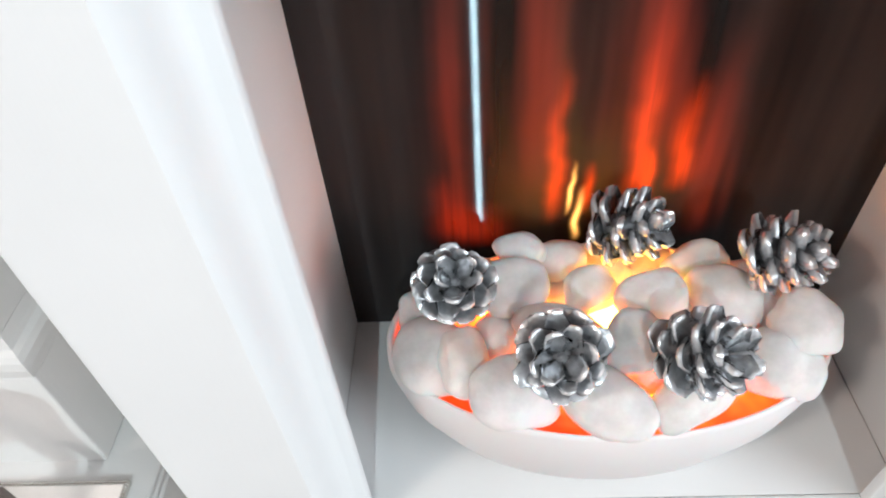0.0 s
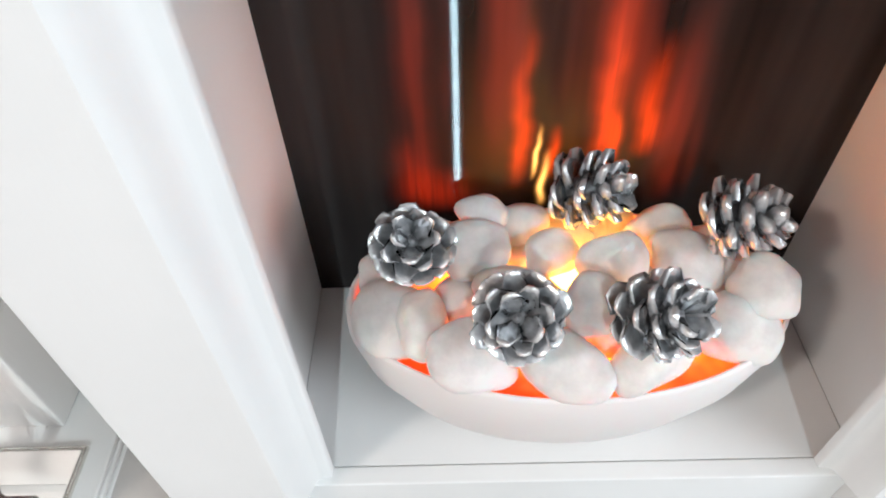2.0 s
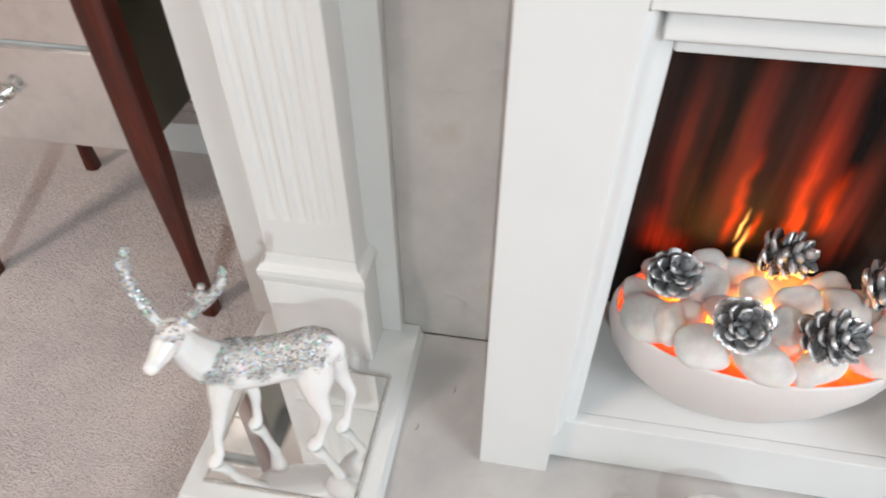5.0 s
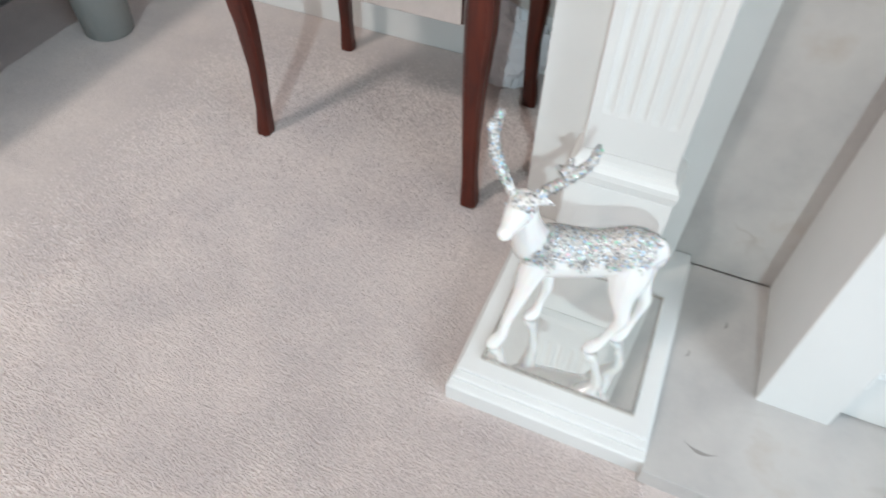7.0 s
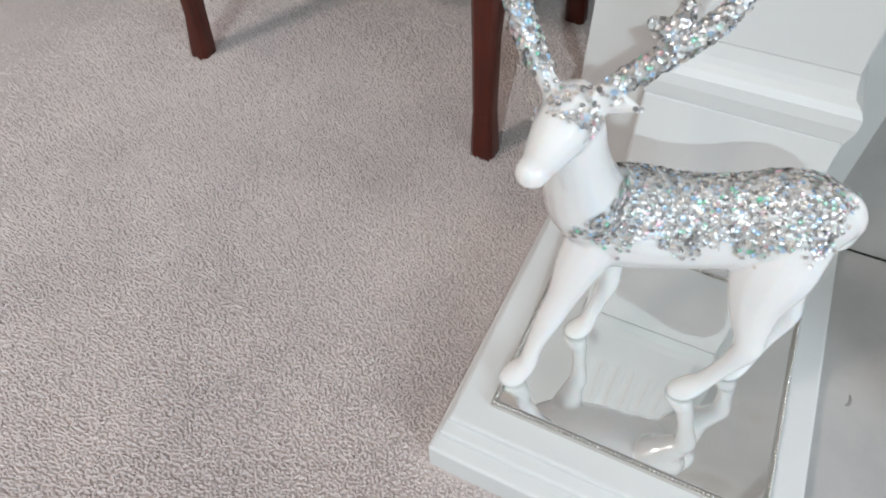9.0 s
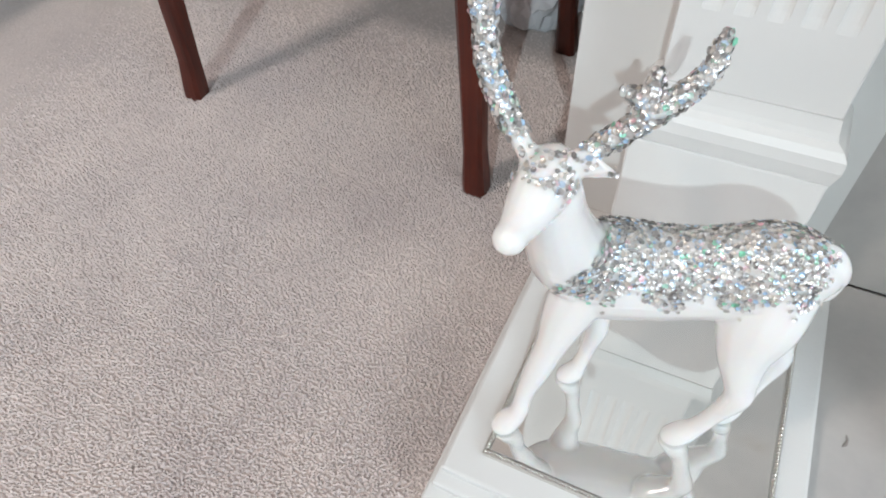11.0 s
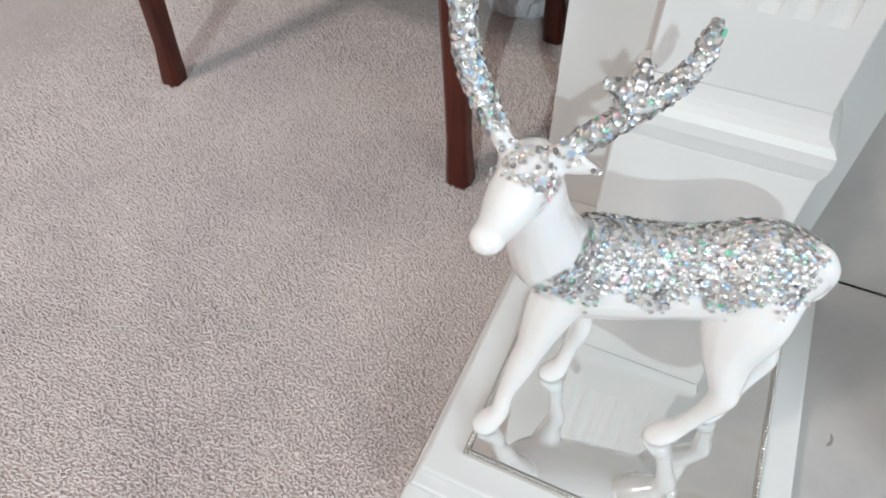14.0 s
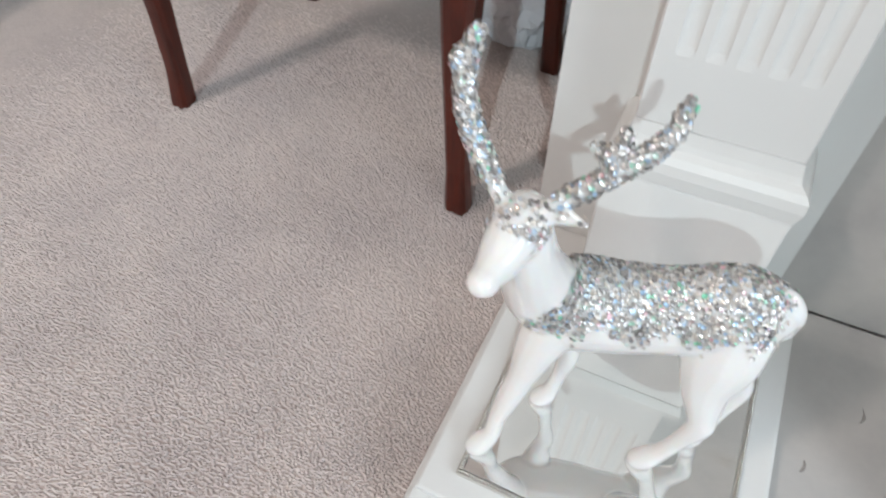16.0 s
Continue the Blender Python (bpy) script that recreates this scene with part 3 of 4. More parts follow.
def pine_cone(x, y, z, axis, size, seed):
    """A cone centred at x, y, z, its tip along axis; size: its width."""
    rnd = random.Random(seed)
    root = tagged(empty("pine_cone"), "silver-sprayed pine cone lying on white pebbles", "pine cone", "pine cones")
    core = lathe([(0.02, -0.36), (0.14, -0.30), (0.18, -0.1), (0.14, 0.10), (0.08, 0.22), (0.02, 0.28)], 12)
    part("core", core, CORE, root, "", True)
    count = 34
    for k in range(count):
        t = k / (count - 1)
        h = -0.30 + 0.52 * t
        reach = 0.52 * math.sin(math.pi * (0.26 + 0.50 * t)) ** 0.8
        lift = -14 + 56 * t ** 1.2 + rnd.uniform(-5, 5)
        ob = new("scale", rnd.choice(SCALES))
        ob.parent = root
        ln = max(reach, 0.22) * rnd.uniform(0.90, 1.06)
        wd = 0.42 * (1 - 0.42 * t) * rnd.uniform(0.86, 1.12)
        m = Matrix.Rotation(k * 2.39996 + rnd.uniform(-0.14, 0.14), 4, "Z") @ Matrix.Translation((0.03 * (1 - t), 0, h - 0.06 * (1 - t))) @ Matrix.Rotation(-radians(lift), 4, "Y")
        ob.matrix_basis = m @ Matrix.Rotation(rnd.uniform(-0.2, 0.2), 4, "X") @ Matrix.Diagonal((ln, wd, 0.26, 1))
    q = Vector(axis).to_track_quat("Z", "Y").to_matrix().to_4x4()
    root.matrix_world = Matrix.Translation((x, y, z)) @ q @ Matrix.Rotation(rnd.uniform(0, 6), 4, "Z") @ Matrix.Scale(size, 4)
    return root


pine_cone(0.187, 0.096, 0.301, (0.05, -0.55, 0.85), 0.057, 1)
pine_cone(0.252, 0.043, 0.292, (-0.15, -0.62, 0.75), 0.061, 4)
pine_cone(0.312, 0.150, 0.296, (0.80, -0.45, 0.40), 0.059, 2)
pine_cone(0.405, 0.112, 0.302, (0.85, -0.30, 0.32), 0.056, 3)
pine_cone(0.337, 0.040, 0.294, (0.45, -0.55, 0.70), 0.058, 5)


# ---- mirrored tray ----
MX0, MX1, MY0, MY1 = -0.334, -0.138, -0.097, 0.094
tray = tagged(empty("mirror_plate", ((MX0 + MX1) / 2, (MY0 + MY1) / 2, BTOP)), "square mirror plate with a beaded silver rim on the base board", "mirror plate")
MT = BTOP + 0.0055
part("mirror", local(box(MX0 + 0.004, MX1 - 0.004, MY0 + 0.004, MY1 - 0.004, BTOP + 0.0003, MT, 0.0008), tray), MIRROR, tray, "clear mirror glass")
bead = bpy.data.meshes.new("bead")
bm = bmesh.new()
bmesh.ops.create_icosphere(bm, subdivisions=1, radius=0.0016)
bm.to_mesh(bead)
bm.free()
bead.materials.append(SILVER)
bead.shade_smooth()
for a, b in (((MX0, MY0), (MX1, MY0)), ((MX1, MY0), (MX1, MY1)), ((MX1, MY1), (MX0, MY1)), ((MX0, MY1), (MX0, MY0))):
    x0, x1, y0, y1 = min(a[0], b[0]), max(a[0], b[0]), min(a[1], b[1]), max(a[1], b[1])
    if y0 == y1:
        y0, y1 = y0 - 0.0, y1 + 0.0038
        if a[1] == MY1:
            y0, y1 = MY1 - 0.0038, MY1
    else:
        x0, x1 = (MX0, MX0 + 0.0038) if a[0] == MX0 else (MX1 - 0.0038, MX1)
        y0, y1 = MY0 + 0.0039, MY1 - 0.0039
    part("rim_strip", local(box(x0, x1, y0, y1, BTOP + 0.0003, MT - 0.0005, 0.0006), tray), SILVER, tray)
    count = 64
    for k in range(count):
        t = (k + 0.5) / count
        ob = new("bead", bead)
        ob.parent = tray
        ob.location = Vector((a[0] + (b[0] - a[0]) * t, a[1] + (b[1] - a[1]) * t, MT + 0.0004)) - tray.location
        ob.location.x += 0.0019 if a[0] == b[0] == MX0 else -0.0019 if a[0] == b[0] == MX1 else 0
        ob.location.y += 0.0019 if a[1] == b[1] == MY0 else -0.0019 if a[1] == b[1] == MY1 else 0


# ---- reindeer ornament ----
FEET = MT + 0.0005


def reindeer():
    bm = bmesh.new()
    # trunk from rump to chest
    tube(bm, [(-0.177, 0.008, 0.190, 0.010, 0.014), (-0.183, 0.007, 0.195, 0.020, 0.026), (-0.199, 0.003, 0.197, 0.026, 0.033), (-0.228, -0.004, 0.190, 0.0245, 0.031),
              (-0.260, -0.013, 0.185, 0.026, 0.032), (-0.286, -0.022, 0.186, 0.027, 0.035), (-0.305, -0.030, 0.188, 0.023, 0.030), (-0.317, -0.036, 0.188, 0.014, 0.018), (-0.322, -0.038, 0.187, 0.005, 0.007)], 20, 5)
    # neck, rising upright from the chest, and head
    tube(bm, [(-0.296, -0.024, 0.178, 0.020, 0.022), (-0.308, -0.034, 0.204, 0.0240, 0.0250), (-0.314, -0.042, 0.226, 0.0205, 0.0215), (-0.317, -0.048, 0.248, 0.0165, 0.0180), (-0.319, -0.051, 0.268, 0.0140, 0.0150), (-0.320, -0.052, 0.278, 0.008, 0.009)], 16, 5, (0, 1, 0))
    tube(bm, [(-0.319, -0.038, 0.272, 0.009, 0.009), (-0.321, -0.046, 0.274, 0.0155, 0.0150), (-0.323, -0.060, 0.2725, 0.0152, 0.0150), (-0.325, -0.075, 0.268, 0.0118, 0.0118), (-0.3262, -0.086, 0.2670, 0.0088, 0.0088), (-0.3270, -0.094, 0.2668, 0.0082, 0.0078), (-0.3272, -0.099, 0.2665, 0.0035, 0.0035)], 14, 5)
    # ears
    tube(bm, [(-0.310, -0.050, 0.281, 0.003, 0.003), (-0.302, -0.049, 0.2845, 0.0032, 0.0062), (-0.295, -0.050, 0.286, 0.0024, 0.0042), (-0.289, -0.051, 0.286, 0.001, 0.001)], 8, 4)
    tube(bm, [(-0.334, -0.047, 0.281, 0.003, 0.003), (-0.341, -0.041, 0.285, 0.0030, 0.0060), (-0.348, -0.037, 0.286, 0.0022, 0.004), (-0.353, -0.035, 0.286, 0.001, 0.001)], 8, 4)
    # front legs: near one stepping forward, far one upright
    tube(bm, [(-0.294, -0.034, 0.190, 0.016, 0.020), (-0.302, -0.043, 0.160, 0.0130, 0.0160), (-0.307, -0.051, 0.130, 0.0090, 0.0106), (-0.312, -0.057, 0.106, 0.0080, 0.0092), (-0.317, -0.063, 0.080, 0.0062, 0.0068),
              (-0.319, -0.067, 0.058, 0.0066, 0.0072), (-0.324, -0.070, 0.046, 0.0080, 0.0092), (-0.328, -0.073, FEET + 0.003, 0.0082, 0.0094), (-0.328, -0.073, FEET, 0.0076, 0.0086)], 12, 4, (1, 0, 0))
    tube(bm, [(-0.288, -0.010, 0.186, 0.013, 0.017), (-0.288, -0.008, 0.155, 0.0110, 0.0135), (-0.287, -0.008, 0.125, 0.0080, 0.0090), (-0.285, -0.009, 0.104, 0.0070, 0.0080), (-0.288, -0.010, 0.080, 0.0056, 0.0060),
              (-0.291, -0.011, 0.057, 0.0062, 0.0066), (-0.294, -0.012, 0.046, 0.0076, 0.0086), (-0.298, -0.013, FEET + 0.003, 0.0080, 0.0090), (-0.298, -0.013, FEET, 0.0074, 0.0084)], 12, 4, (1, 0, 0))
    # hind legs: full thighs, slim shanks
    tube(bm, [(-0.196, -0.006, 0.200, 0.017, 0.024), (-0.197, -0.013, 0.172, 0.0165, 0.0245), (-0.196, -0.019, 0.144, 0.0115, 0.0165), (-0.190, -0.023, 0.120, 0.0082, 0.0106), (-0.188, -0.025, 0.107, 0.0074, 0.0094), (-0.194, -0.026, 0.083, 0.0060, 0.0068),
              (-0.201, -0.027, 0.059, 0.0066, 0.0072), (-0.207, -0.028, 0.047, 0.0084, 0.0094), (-0.212, -0.029, FEET + 0.003, 0.0086, 0.0096), (-0.212, -0.029, FEET, 0.0080, 0.0090)], 12, 4, (1, 0, 0))
    tube(bm, [(-0.190, 0.016, 0.197, 0.015, 0.021), (-0.186, 0.018, 0.168, 0.0140, 0.0200), (-0.180, 0.018, 0.142, 0.0098, 0.0136), (-0.171, 0.016, 0.119, 0.0074, 0.0092), (-0.168, 0.015, 0.106, 0.0068, 0.0086), (-0.172, 0.011, 0.080, 0.0055, 0.0062),
              (-0.176, 0.007, 0.057, 0.0062, 0.0066), (-0.180, 0.004, 0.047, 0.0078, 0.0088), (-0.184, 0.002, FEET + 0.003, 0.0082, 0.0092), (-0.184, 0.002, FEET, 0.0076, 0.0086)], 12, 4, (1, 0, 0))
    # tail, curled down over the rump
    tube(bm, [(-0.185, 0.007, 0.222, 0.005, 0.005), (-0.176, 0.008, 0.218, 0.0068, 0.0068), (-0.169, 0.009, 0.206, 0.0066, 0.0070), (-0.169, 0.008, 0.190, 0.0050, 0.0056), (-0.175, 0.007, 0.181, 0.002, 0.002)], 10, 4)
    # antlers
    tube(bm, [(-0.317, -0.052, 0.282, 0.0052, 0.0052), (-0.302, -0.045, 0.295, 0.0048, 0.0048), (-0.281, -0.035, 0.314, 0.0046, 0.0046), (-0.267, -0.025, 0.329, 0.0040, 0.0040), (-0.264, -0.021, 0.342, 0.0032, 0.0032), (-0.2635, -0.020, 0.350, 0.0018, 0.0018)], 10, 5)
    tube(bm, [(-0.283, -0.036, 0.313, 0.0040, 0.0040), (-0.291, -0.034, 0.318, 0.0036, 0.0036), (-0.298, -0.032, 0.320, 0.0024, 0.0024)], 8, 4)
    tube(bm, [(-0.287, -0.035, 0.315, 0.0036, 0.0036), (-0.286, -0.032, 0.324, 0.0034, 0.0034), (-0.284, -0.030, 0.331, 0.0022, 0.0022)], 8, 4)
    tube(bm, [(-0.332, -0.051, 0.281, 0.0052, 0.0052), (-0.350, -0.041, 0.299, 0.0054, 0.0054), (-0.3645, -0.031, 0.320, 0.0054, 0.0054), (-0.3685, -0.023, 0.338, 0.0050, 0.0050), (-0.366, -0.018, 0.350, 0.0042, 0.0042), (-0.364, -0.016, 0.356, 0.0024, 0.0024)], 10, 5)
    tube(bm, [(-0.367, -0.026, 0.330, 0.0042, 0.0042), (-0.371, -0.026, 0.340, 0.0036, 0.0036), (-0.373, -0.026, 0.346, 0.0022, 0.0022)], 8, 4)
    me = bpy.data.meshes.new("reindeer_form")
    bmesh.ops.recalc_face_normals(bm, faces=bm.faces)
    bm.to_mesh(me)
    bm.free()
    tmp = new("reindeer_form", me)
    md = tmp.modifiers.new("remesh", "REMESH")
    md.mode, md.voxel_size, md.use_smooth_shade = "VOXEL", 0.0013, True
    sm = tmp.modifiers.new("smooth", "SMOOTH")
    sm.factor, sm.iterations = 0.5, 18
    done = bpy.data.meshes.new_from_object(tmp.evaluated_get(bpy.context.evaluated_depsgraph_get()))
    bpy.data.objects.remove(tmp)
    # sequins on the back, the forehead and the antlers
    rnd = random.Random(7)
    verts, faces = [], []
    polys = list(done.polygons)
    picks = []
    for p in polys:
        c, nrm = p.center, p.normal
        # scalloped hem with pointed lobes, and a ragged collar
        lobe = abs(math.sin((c.x + 0.3035) * math.pi / 0.0365))
        hem = 0.2040 - 0.015 * lobe ** 0.8 + 0.0030 * math.sin(c.x * 520) + max(c.x + 0.225, 0) * 0.24
        collar = -0.3050 - 0.006 * math.cos((c.z - 0.199) * 210)
        nape = c.x < -0.292 and c.z > 0.219 + (c.x + 0.292) * 0.5
        back = collar < c.x < -0.179 and hem < c.z < 0.238 and nrm.z > -0.35 and not nape
        fringe = collar - 0.005 < c.x < -0.174 and hem - 0.006 < c.z < 0.238 and nrm.z > -0.5 and not nape
        brow = c.z > 0.276 and -0.070 < c.y < -0.050 and nrm.z > 0.1
        lid = c.z > 0.2715 and -0.068 < c.y < -0.056 and nrm.x > 0.4
        horn = c.z > 0.290 and (c.x > -0.310 or c.x < -0.337) and not (c.z < 0.293 and -0.31 < c.x < -0.28)
        chance = 0.30 if back else 0.05 if fringe else 0.13 if brow else 0.10 if lid else 0.36 if horn else 0.0
        if rnd.random() < chance:
            picks.append((c.copy(), nrm.copy()))
    for c, nrm in picks:
        wob = Vector((rnd.uniform(-1, 1), rnd.uniform(-1, 1), rnd.uniform(-1, 1))) * (0.25 if c.z < 0.26 else 0.36)
        d = (nrm + wob).normalized()
        s = d.orthogonal().normalized()
        s = Matrix.Rotation(rnd.uniform(0, 6.3), 3, d) @ s
        u = d.cross(s)
        r = rnd.choice((0.0012, 0.0013, 0.0015, 0.0016, 0.0019))
        o = c + nrm * rnd.uniform(0.0006, 0.0022)
        base = len(verts)
        verts.append(o - d * 0.00035)
        verts += [o + (s * math.cos(k * math.pi / 3) + u * math.sin(k * math.pi / 3)) * r for k in range(6)]
        faces += [(base, base + 1 + k, base + 1 + (k + 1) % 6) for k in range(6)]
    nv = len(done.vertices)
    allv = [v.co[:] for v in done.vertices] + [v[:] for v in verts]
    allf = [tuple(p.vertices) for p in polys] + [tuple(i + nv for i in q) for q in faces]
    base_at = Vector((-0.25, -0.03, FEET))
    allv = [(x - base_at.x, y - base_at.y, z - base_at.z) for x, y, z in allv]
    me = bpy.data.meshes.new("reindeer_ornament")
    me.from_pydata(allv, [], allf)
    me.materials.append(PORCELAIN)
    me.materials.append(SEQUIN)
    idx = np.zeros(len(allf), dtype=np.int32)
    idx[len(polys):] = 1
    me.polygons.foreach_set("material_index", idx)
    flat = np.ones(len(allf), dtype=bool)
    flat[len(polys):] = False
    me.polygons.foreach_set("use_smooth", flat)
    me.update()
    ob = new("reindeer_ornament", me)
    ob.location = base_at
    return tagged(ob, "glossy white reindeer ornament with silver-sequinned back and antlers", "ornament")


reindeer()

# ---- chest of drawers on tall legs ----
chest = tagged(empty("drawer_chest", (-0.67, 0.35, CARPET)), "small mirrored drawer chest on tall red-brown wooden legs", "drawer chest")
CX0, CX1, CY0, CY1, CZ0, CZ1 = -0.842, -0.484, 0.214, 0.500, 0.292, 0.62
part("carcass", local(box(CX0 + 0.004, CX1 - 0.004, CY0 + 0.006, CY1, CZ0 + 0.004, CZ1, 0.002), chest), WHITE, chest)
part("side_panel", local(box(CX1 - 0.0038, CX1, CY0 + 0.012, CY1 - 0.002, CZ0, CZ1, 0.001), chest), MIRROR_GREEN, chest, "dim green-grey mirrored side panel")
part("side_panel", local(box(CX0, CX0 + 0.0038, CY0 + 0.012, CY1 - 0.002, CZ0, CZ1, 0.001), chest), MIRROR_GREEN, chest)
part("top_panel", local(box(CX0 - 0.02, CX1 + 0.02, CY0 - 0.02, CY1 + 0.005, CZ1 + 0.0003, CZ1 + 0.018, 0.004), chest), MIRROR_OLD, chest)
for z0, z1 in ((CZ0, 0.434), (0.440, 0.60)):
    d = part("drawer", local(box(CX0 + 0.012, CX1 - 0.012, CY0 - 0.004, CY0 + 0.0055, z0, z1, 0.003, 1), chest), MIRROR_OLD, chest, "mirrored drawer front")
    kx, kz = (CX0 + CX1) / 2 + 0.015, (z0 + z1) / 2 + 0.006
    bm = bmesh.new()
    bmesh.ops.create_icosphere(bm, subdivisions=1, radius=0.013)
    for vt in bm.verts:
        vt.co.y *= 0.75
    bm.transform(Matrix.Translation(Vector((kx, CY0 - 0.024, kz)) - chest.location))
    add = bmesh.new()
    rings(add, [[(kx + r * math.cos(t), y, kz + r * math.sin(t)) for t in (2 * math.pi * k / 14 for k in range(14))] for r, y in ((0.011, CY0 - 0.0042), (0.011, CY0 - 0.007), (0.005, CY0 - 0.009), (0.006, CY0 - 0.015))])
    part("knob_rose", local(add, chest), SILVER, d, "silver knob rose", True)
    part("knob", bm, CRYSTAL, d, "faceted crystal knob")


def cabriole(x, y, sx, sy):
    """Square-section leg: thick at the chest, slim above a slightly flared foot."""
    bm = bmesh.new()
    loops = []
    for z, half, out in [(CARPET - 0.004, 0.0135, 0.004), (CARPET + 0.012, 0.0135, 0.003), (0.04, 0.0115, 0.0), (0.12, 0.0125, -0.003), (0.20, 0.0155, -0.002), (0.27, 0.0185, 0.002), (0.30, 0.0195, 0.004), (CZ1, 0.0195, 0.004)]:
        cx, cy = x + sx * out, y + sy * out
        ring = []
        for k in range(16):
            a = 2 * math.pi * (k + 0.5) / 16
            r = half / max(abs(math.cos(a)), abs(math.sin(a))) ** 0.8
            ring.append((cx + r * math.cos(a), cy + r * math.sin(a), z))
        loops.append(ring)
    rings(bm, loops)
    part("leg", local(bm, chest), WOOD, chest, "", False)


cabriole(-0.869, 0.222, -1, -1)
cabriole(-0.471, 0.205, 1, -1)
cabriole(-0.866, 0.520, -1, 1)
cabriole(-0.466, 0.497, 1, 1)

# ---- white dome holder on the hearth ----
dome = tagged(empty("dome_holder", (0.270, -0.068, HEARTH)), "round white ceramic candle holder with a gold-lined hole, on the hearth", "candle holder")
R = 0.054
prof = [(0.55, 0.0), (0.62, 0.003), (0.86, 0.018), (1.0, 0.040), (0.97, 0.058), (0.86, 0.076), (0.66, 0.090), (0.42, 0.098), (0.31, 0.1)]
prof += [(0.285, 0.0985), (0.28, 0.096)]
bm = bmesh.new()
rings(bm, [[(r * R * math.cos(t), r * R * math.sin(t), z * 0.72) for t in (2 * math.pi * k / 40 for k in range(40))] for r, z in prof], False)
ob = part("dome_body", bm, CERAMIC, dome, "", True)
bm = bmesh.new()
rings(bm, [[(r * R * math.cos(t), r * R * math.sin(t), z * 0.72) for t in (2 * math.pi * k / 40 for k in range(40))] for r, z in ((0.30, 0.0985), (0.285, 0.085), (0.25, 0.078), (0.02, 0.077))], False)
part("hole_lining", bm, GOLD, dome, "gold hole lining", True)
dome.rotation_euler = (radians(8), radians(14), 0)
dome.location.z += 0.004

# ---- crumpled white bag by the wall ----
bm = bmesh.new()
bmesh.ops.create_icosphere(bm, subdivisions=4, radius=1.0)
for vt in bm.verts:
    k = 1 + 0.30 * noise.noise(vt.co * 2.2) + 0.22 * noise.noise(vt.co * 5.1)
    vt.co = Vector((vt.co.x * 0.075 * k, vt.co.y * 0.035 * k, max(vt.co.z * 0.085 * k, -0.078)))
bag = finish("plastic_bag", bm, BAG)
bag.location = (-0.53, 0.548, CARPET + 0.078)
tagged(bag, "crumpled white plastic bag on the carpet by the skirting", "bag")

# ---- grey armchair ----
chair = tagged(empty("armchair", (-1.62, 0.2, CARPET)), "grey fabric armchair on thick tapered fabric legs", "armchair")
for lx, ly in ((-1.365, 0.37), (-1.365, -0.13)):
    bm = bmesh.new()
    rings(bm, [[(lx + r * math.cos(t), ly + r * math.sin(t), z) for t in (2 * math.pi * k / 28 for k in range(28))] for r, z in ((0.047, CARPET), (0.050, CARPET + 0.004), (0.056, 0.10), (0.062, 0.17))])
    part("leg", local(bm, chair), GREY_CLOTH, chair, "thick round grey leg", True)
part("seat_base", local(box(-2.0, -1.30, -0.2, 0.47, 0.171, 0.34, 0.03, 3), chair), GREY_CLOTH, chair)
# near-black sheet: the shade beneath the seat put into its colour
part("underside", local(box(-1.98, -1.33, -0.17, 0.44, 0.155, 0.1705), chair), NEAR_BLACK, chair)
part("arm", local(box(-2.0, -1.30, 0.34, 0.47, 0.3405, 0.60, 0.05, 4), chair), GREY_CLOTH, chair)

# ---- ceiling light ----
lamp = tagged(empty("ceiling_light", (-1.55, -1.4, 2.4)), "round opal ceiling light", "ceiling light")
part("shade", lathe([(0.05, 0.0), (0.12, -0.003), (0.15, -0.02), (0.14, -0.045), (0.08, -0.055), (0.01, -0.058)], 32), LAMP_GLASS, lamp, "", True)

# ---- added fitting round the torch stand-in lamp, out of view ----
spot = tagged(empty("torch_standin_fitting", (TORCH_STANDIN_AT[0], TORCH_STANDIN_AT[1] - 0.04, 2.4)), "added white ceiling fitting for the torch stand-in lamp", "spotlight")
part("mount", lathe([(0.045, 0.0), (0.045, -0.012), (0.012, -0.016), (0.012, -0.10), (0.010, -0.104)], 24), CERAMIC, spot, "", True)
head = part("head", lathe([(0.020, 0.085), (0.038, 0.075), (0.050, 0.0), (0.054, -0.002), (0.053, 0.004), (0.040, 0.070)], 24), CERAMIC, spot, "", True)
head.matrix_local = Matrix.Translation((0, 0, -0.15)) @ Vector((TORCH_STANDIN_AT[0] - TORCH_STANDIN_TO[0], TORCH_STANDIN_AT[1] - TORCH_STANDIN_TO[1], TORCH_STANDIN_AT[2] - TORCH_STANDIN_TO[2])).to_track_quat("Z", "Y").to_matrix().to_4x4() @ Matrix.Translation((0, 0, 0.01))

# ---- carpet pile near the surround ----
rng = np.random.default_rng(11)
step = 0.0026
gx, gy = np.meshgrid(np.arange(-1.15, -0.1, step), np.arange(-0.56, 0.55, step))
px = gx.ravel() + rng.uniform(-0.45, 0.45, gx.size) * step
py = gy.ravel() + rng.uniform(-0.45, 0.45, gx.size) * step
keep = ~((px > BX0 - 0.001) & (py > BY0 - 0.001)) & ~((px > -0.114) & (py > -0.151))
edge = np.minimum.reduce([px + 1.15, (py + 0.56) * 2, 0.55 - py])
keep &= rng.uniform(0, 1, px.size) < np.clip(edge / 0.30, 0, 1)
px, py = px[keep], py[keep]
k = px.size
ang = rng.uniform(0, 2 * np.pi, k)
rad = rng.uniform(0.0015, 0.0021, k)
clump = np.array([noise.noise(Vector((a * 190, b * 190, 0))) + 0.6 * noise.noise(Vector((a * 60, b * 60, 5))) for a, b in zip(px, py)])
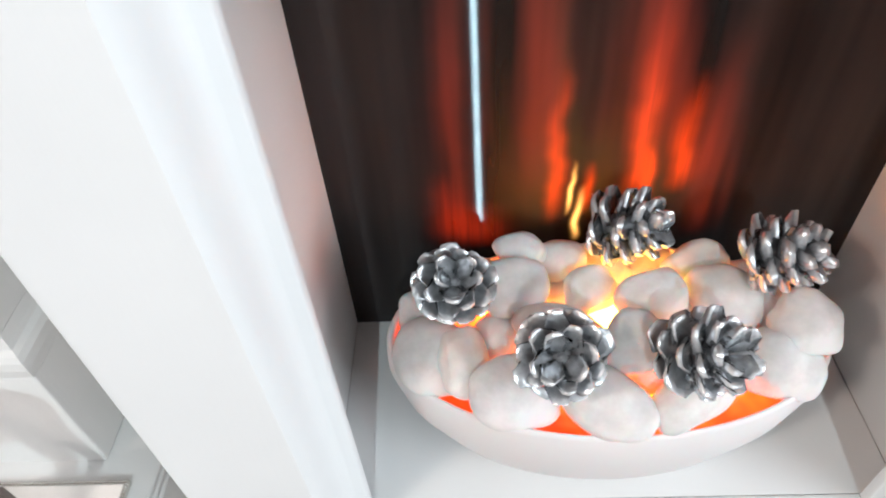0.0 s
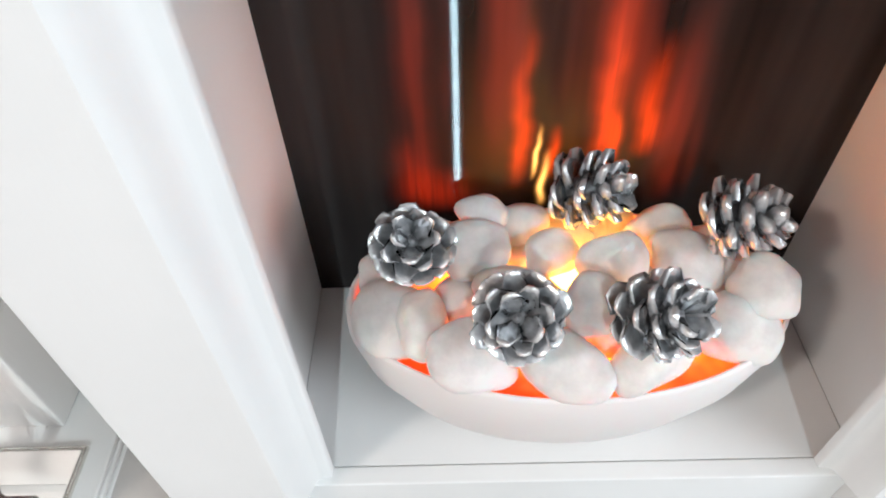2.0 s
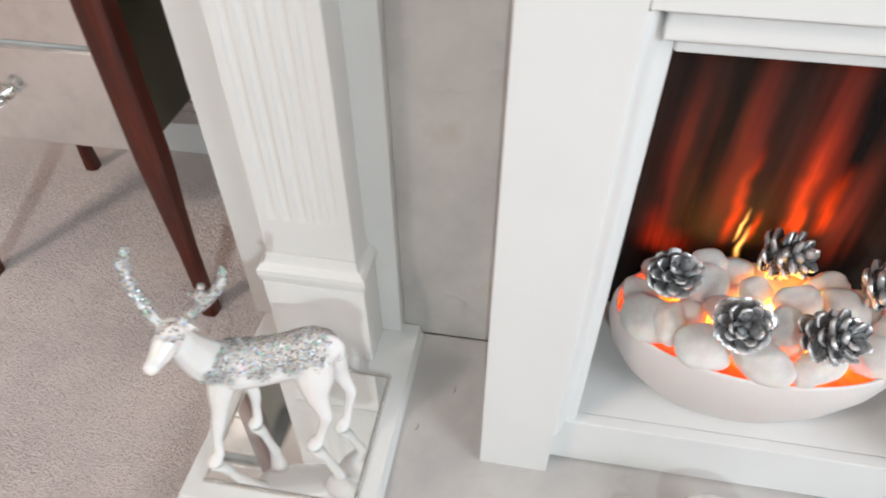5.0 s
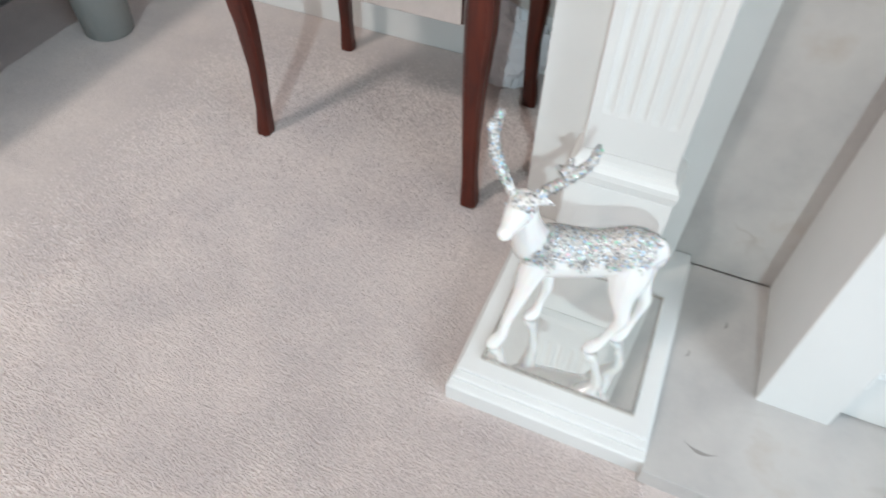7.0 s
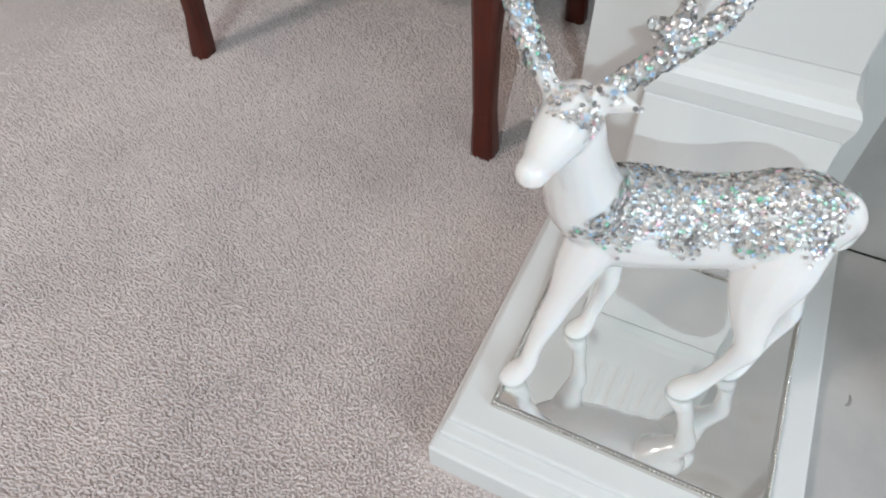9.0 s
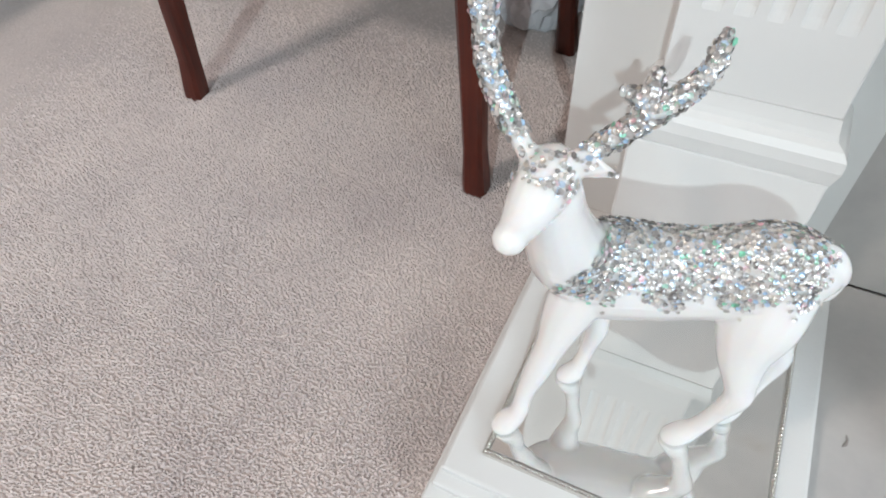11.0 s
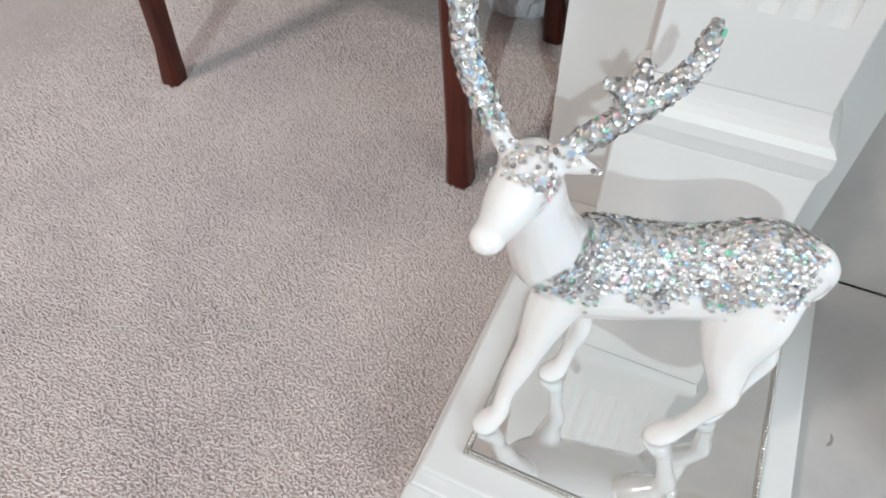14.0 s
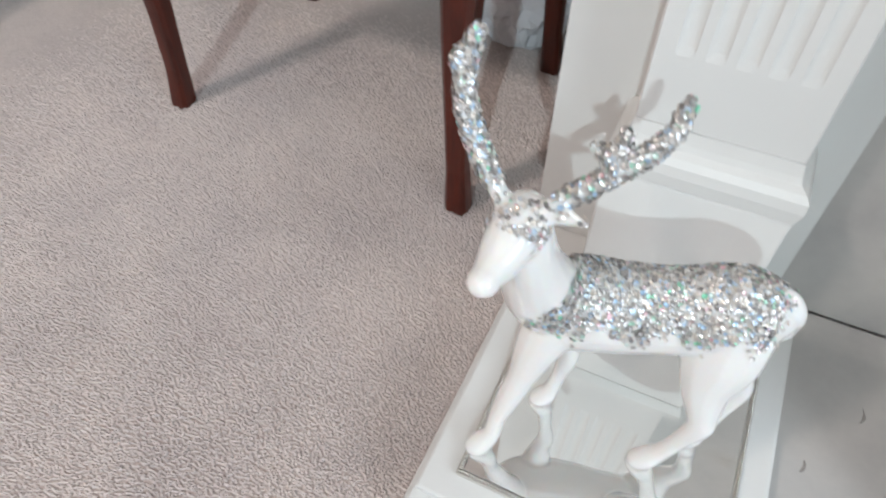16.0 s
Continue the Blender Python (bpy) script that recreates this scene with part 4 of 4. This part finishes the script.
near = np.hypot(np.maximum(BX0 - px, 0), np.maximum(BY0 - py, 0))
crack = np.array([abs(noise.noise(Vector((a * 88, b * 88, 9)))) + 0.35 * max(0.0, noise.noise(Vector((a * 34, b * 34, 3)))) + 0.30 * max(0.0, noise.noise(Vector((a * 230, b * 230, 7)))) for a, b in zip(px, py)])
hgt = (0.0034 + 0.0006 * clump + rng.uniform(-0.0005, 0.0005, k)) * np.clip(0.45 + near / 0.05, 0.45, 1)
hgt *= np.clip(0.10 + crack / 0.034, 0.10, 1)
hgt = np.clip(hgt, 0.0006, 0.0095) * np.clip(0.4 + edge[keep] / 0.30, 0.4, 1)
lean = rng.normal(0, 0.0007, (k, 2)) + np.array([-0.0006, -0.0008])
vs = np.empty((k, 7, 3))
for c in range(3):
    a = ang + c * 2 * np.pi / 3
    vs[:, c] = np.stack([px + rad * np.cos(a), py + rad * np.sin(a), np.full(k, CARPET)], 1)
    vs[:, 3 + c] = np.stack([px + lean[:, 0] * 0.8 + rad * 0.85 * np.cos(a + 0.5), py + lean[:, 1] * 0.8 + rad * 0.85 * np.sin(a + 0.5), CARPET + hgt * 0.75], 1)
vs[:, 6] = np.stack([px + lean[:, 0], py + lean[:, 1], CARPET + hgt], 1)
base = np.arange(k)[:, None, None] * 7
tri = np.array([(0, 1, 4), (0, 4, 3), (1, 2, 5), (1, 5, 4), (2, 0, 3), (2, 3, 5), (3, 4, 6), (4, 5, 6), (5, 3, 6)])
fs = (base + tri[None]).reshape(-1, 3)
me = bpy.data.meshes.new("carpet_pile")
me.vertices.add(k * 7)
me.vertices.foreach_set("co", vs.reshape(-1))
me.loops.add(fs.size)
me.loops.foreach_set("vertex_index", fs.reshape(-1).astype(np.int32))
me.polygons.add(len(fs))
me.polygons.foreach_set("loop_start", np.arange(0, fs.size, 3, dtype=np.int32))
me.update(calc_edges=True)
me.validate()
me.materials.append(PILE)
pile = new("carpet_pile", me)
tagged(pile, "short mauve-grey twisted carpet tufts", "carpet pile", kind="stuff")
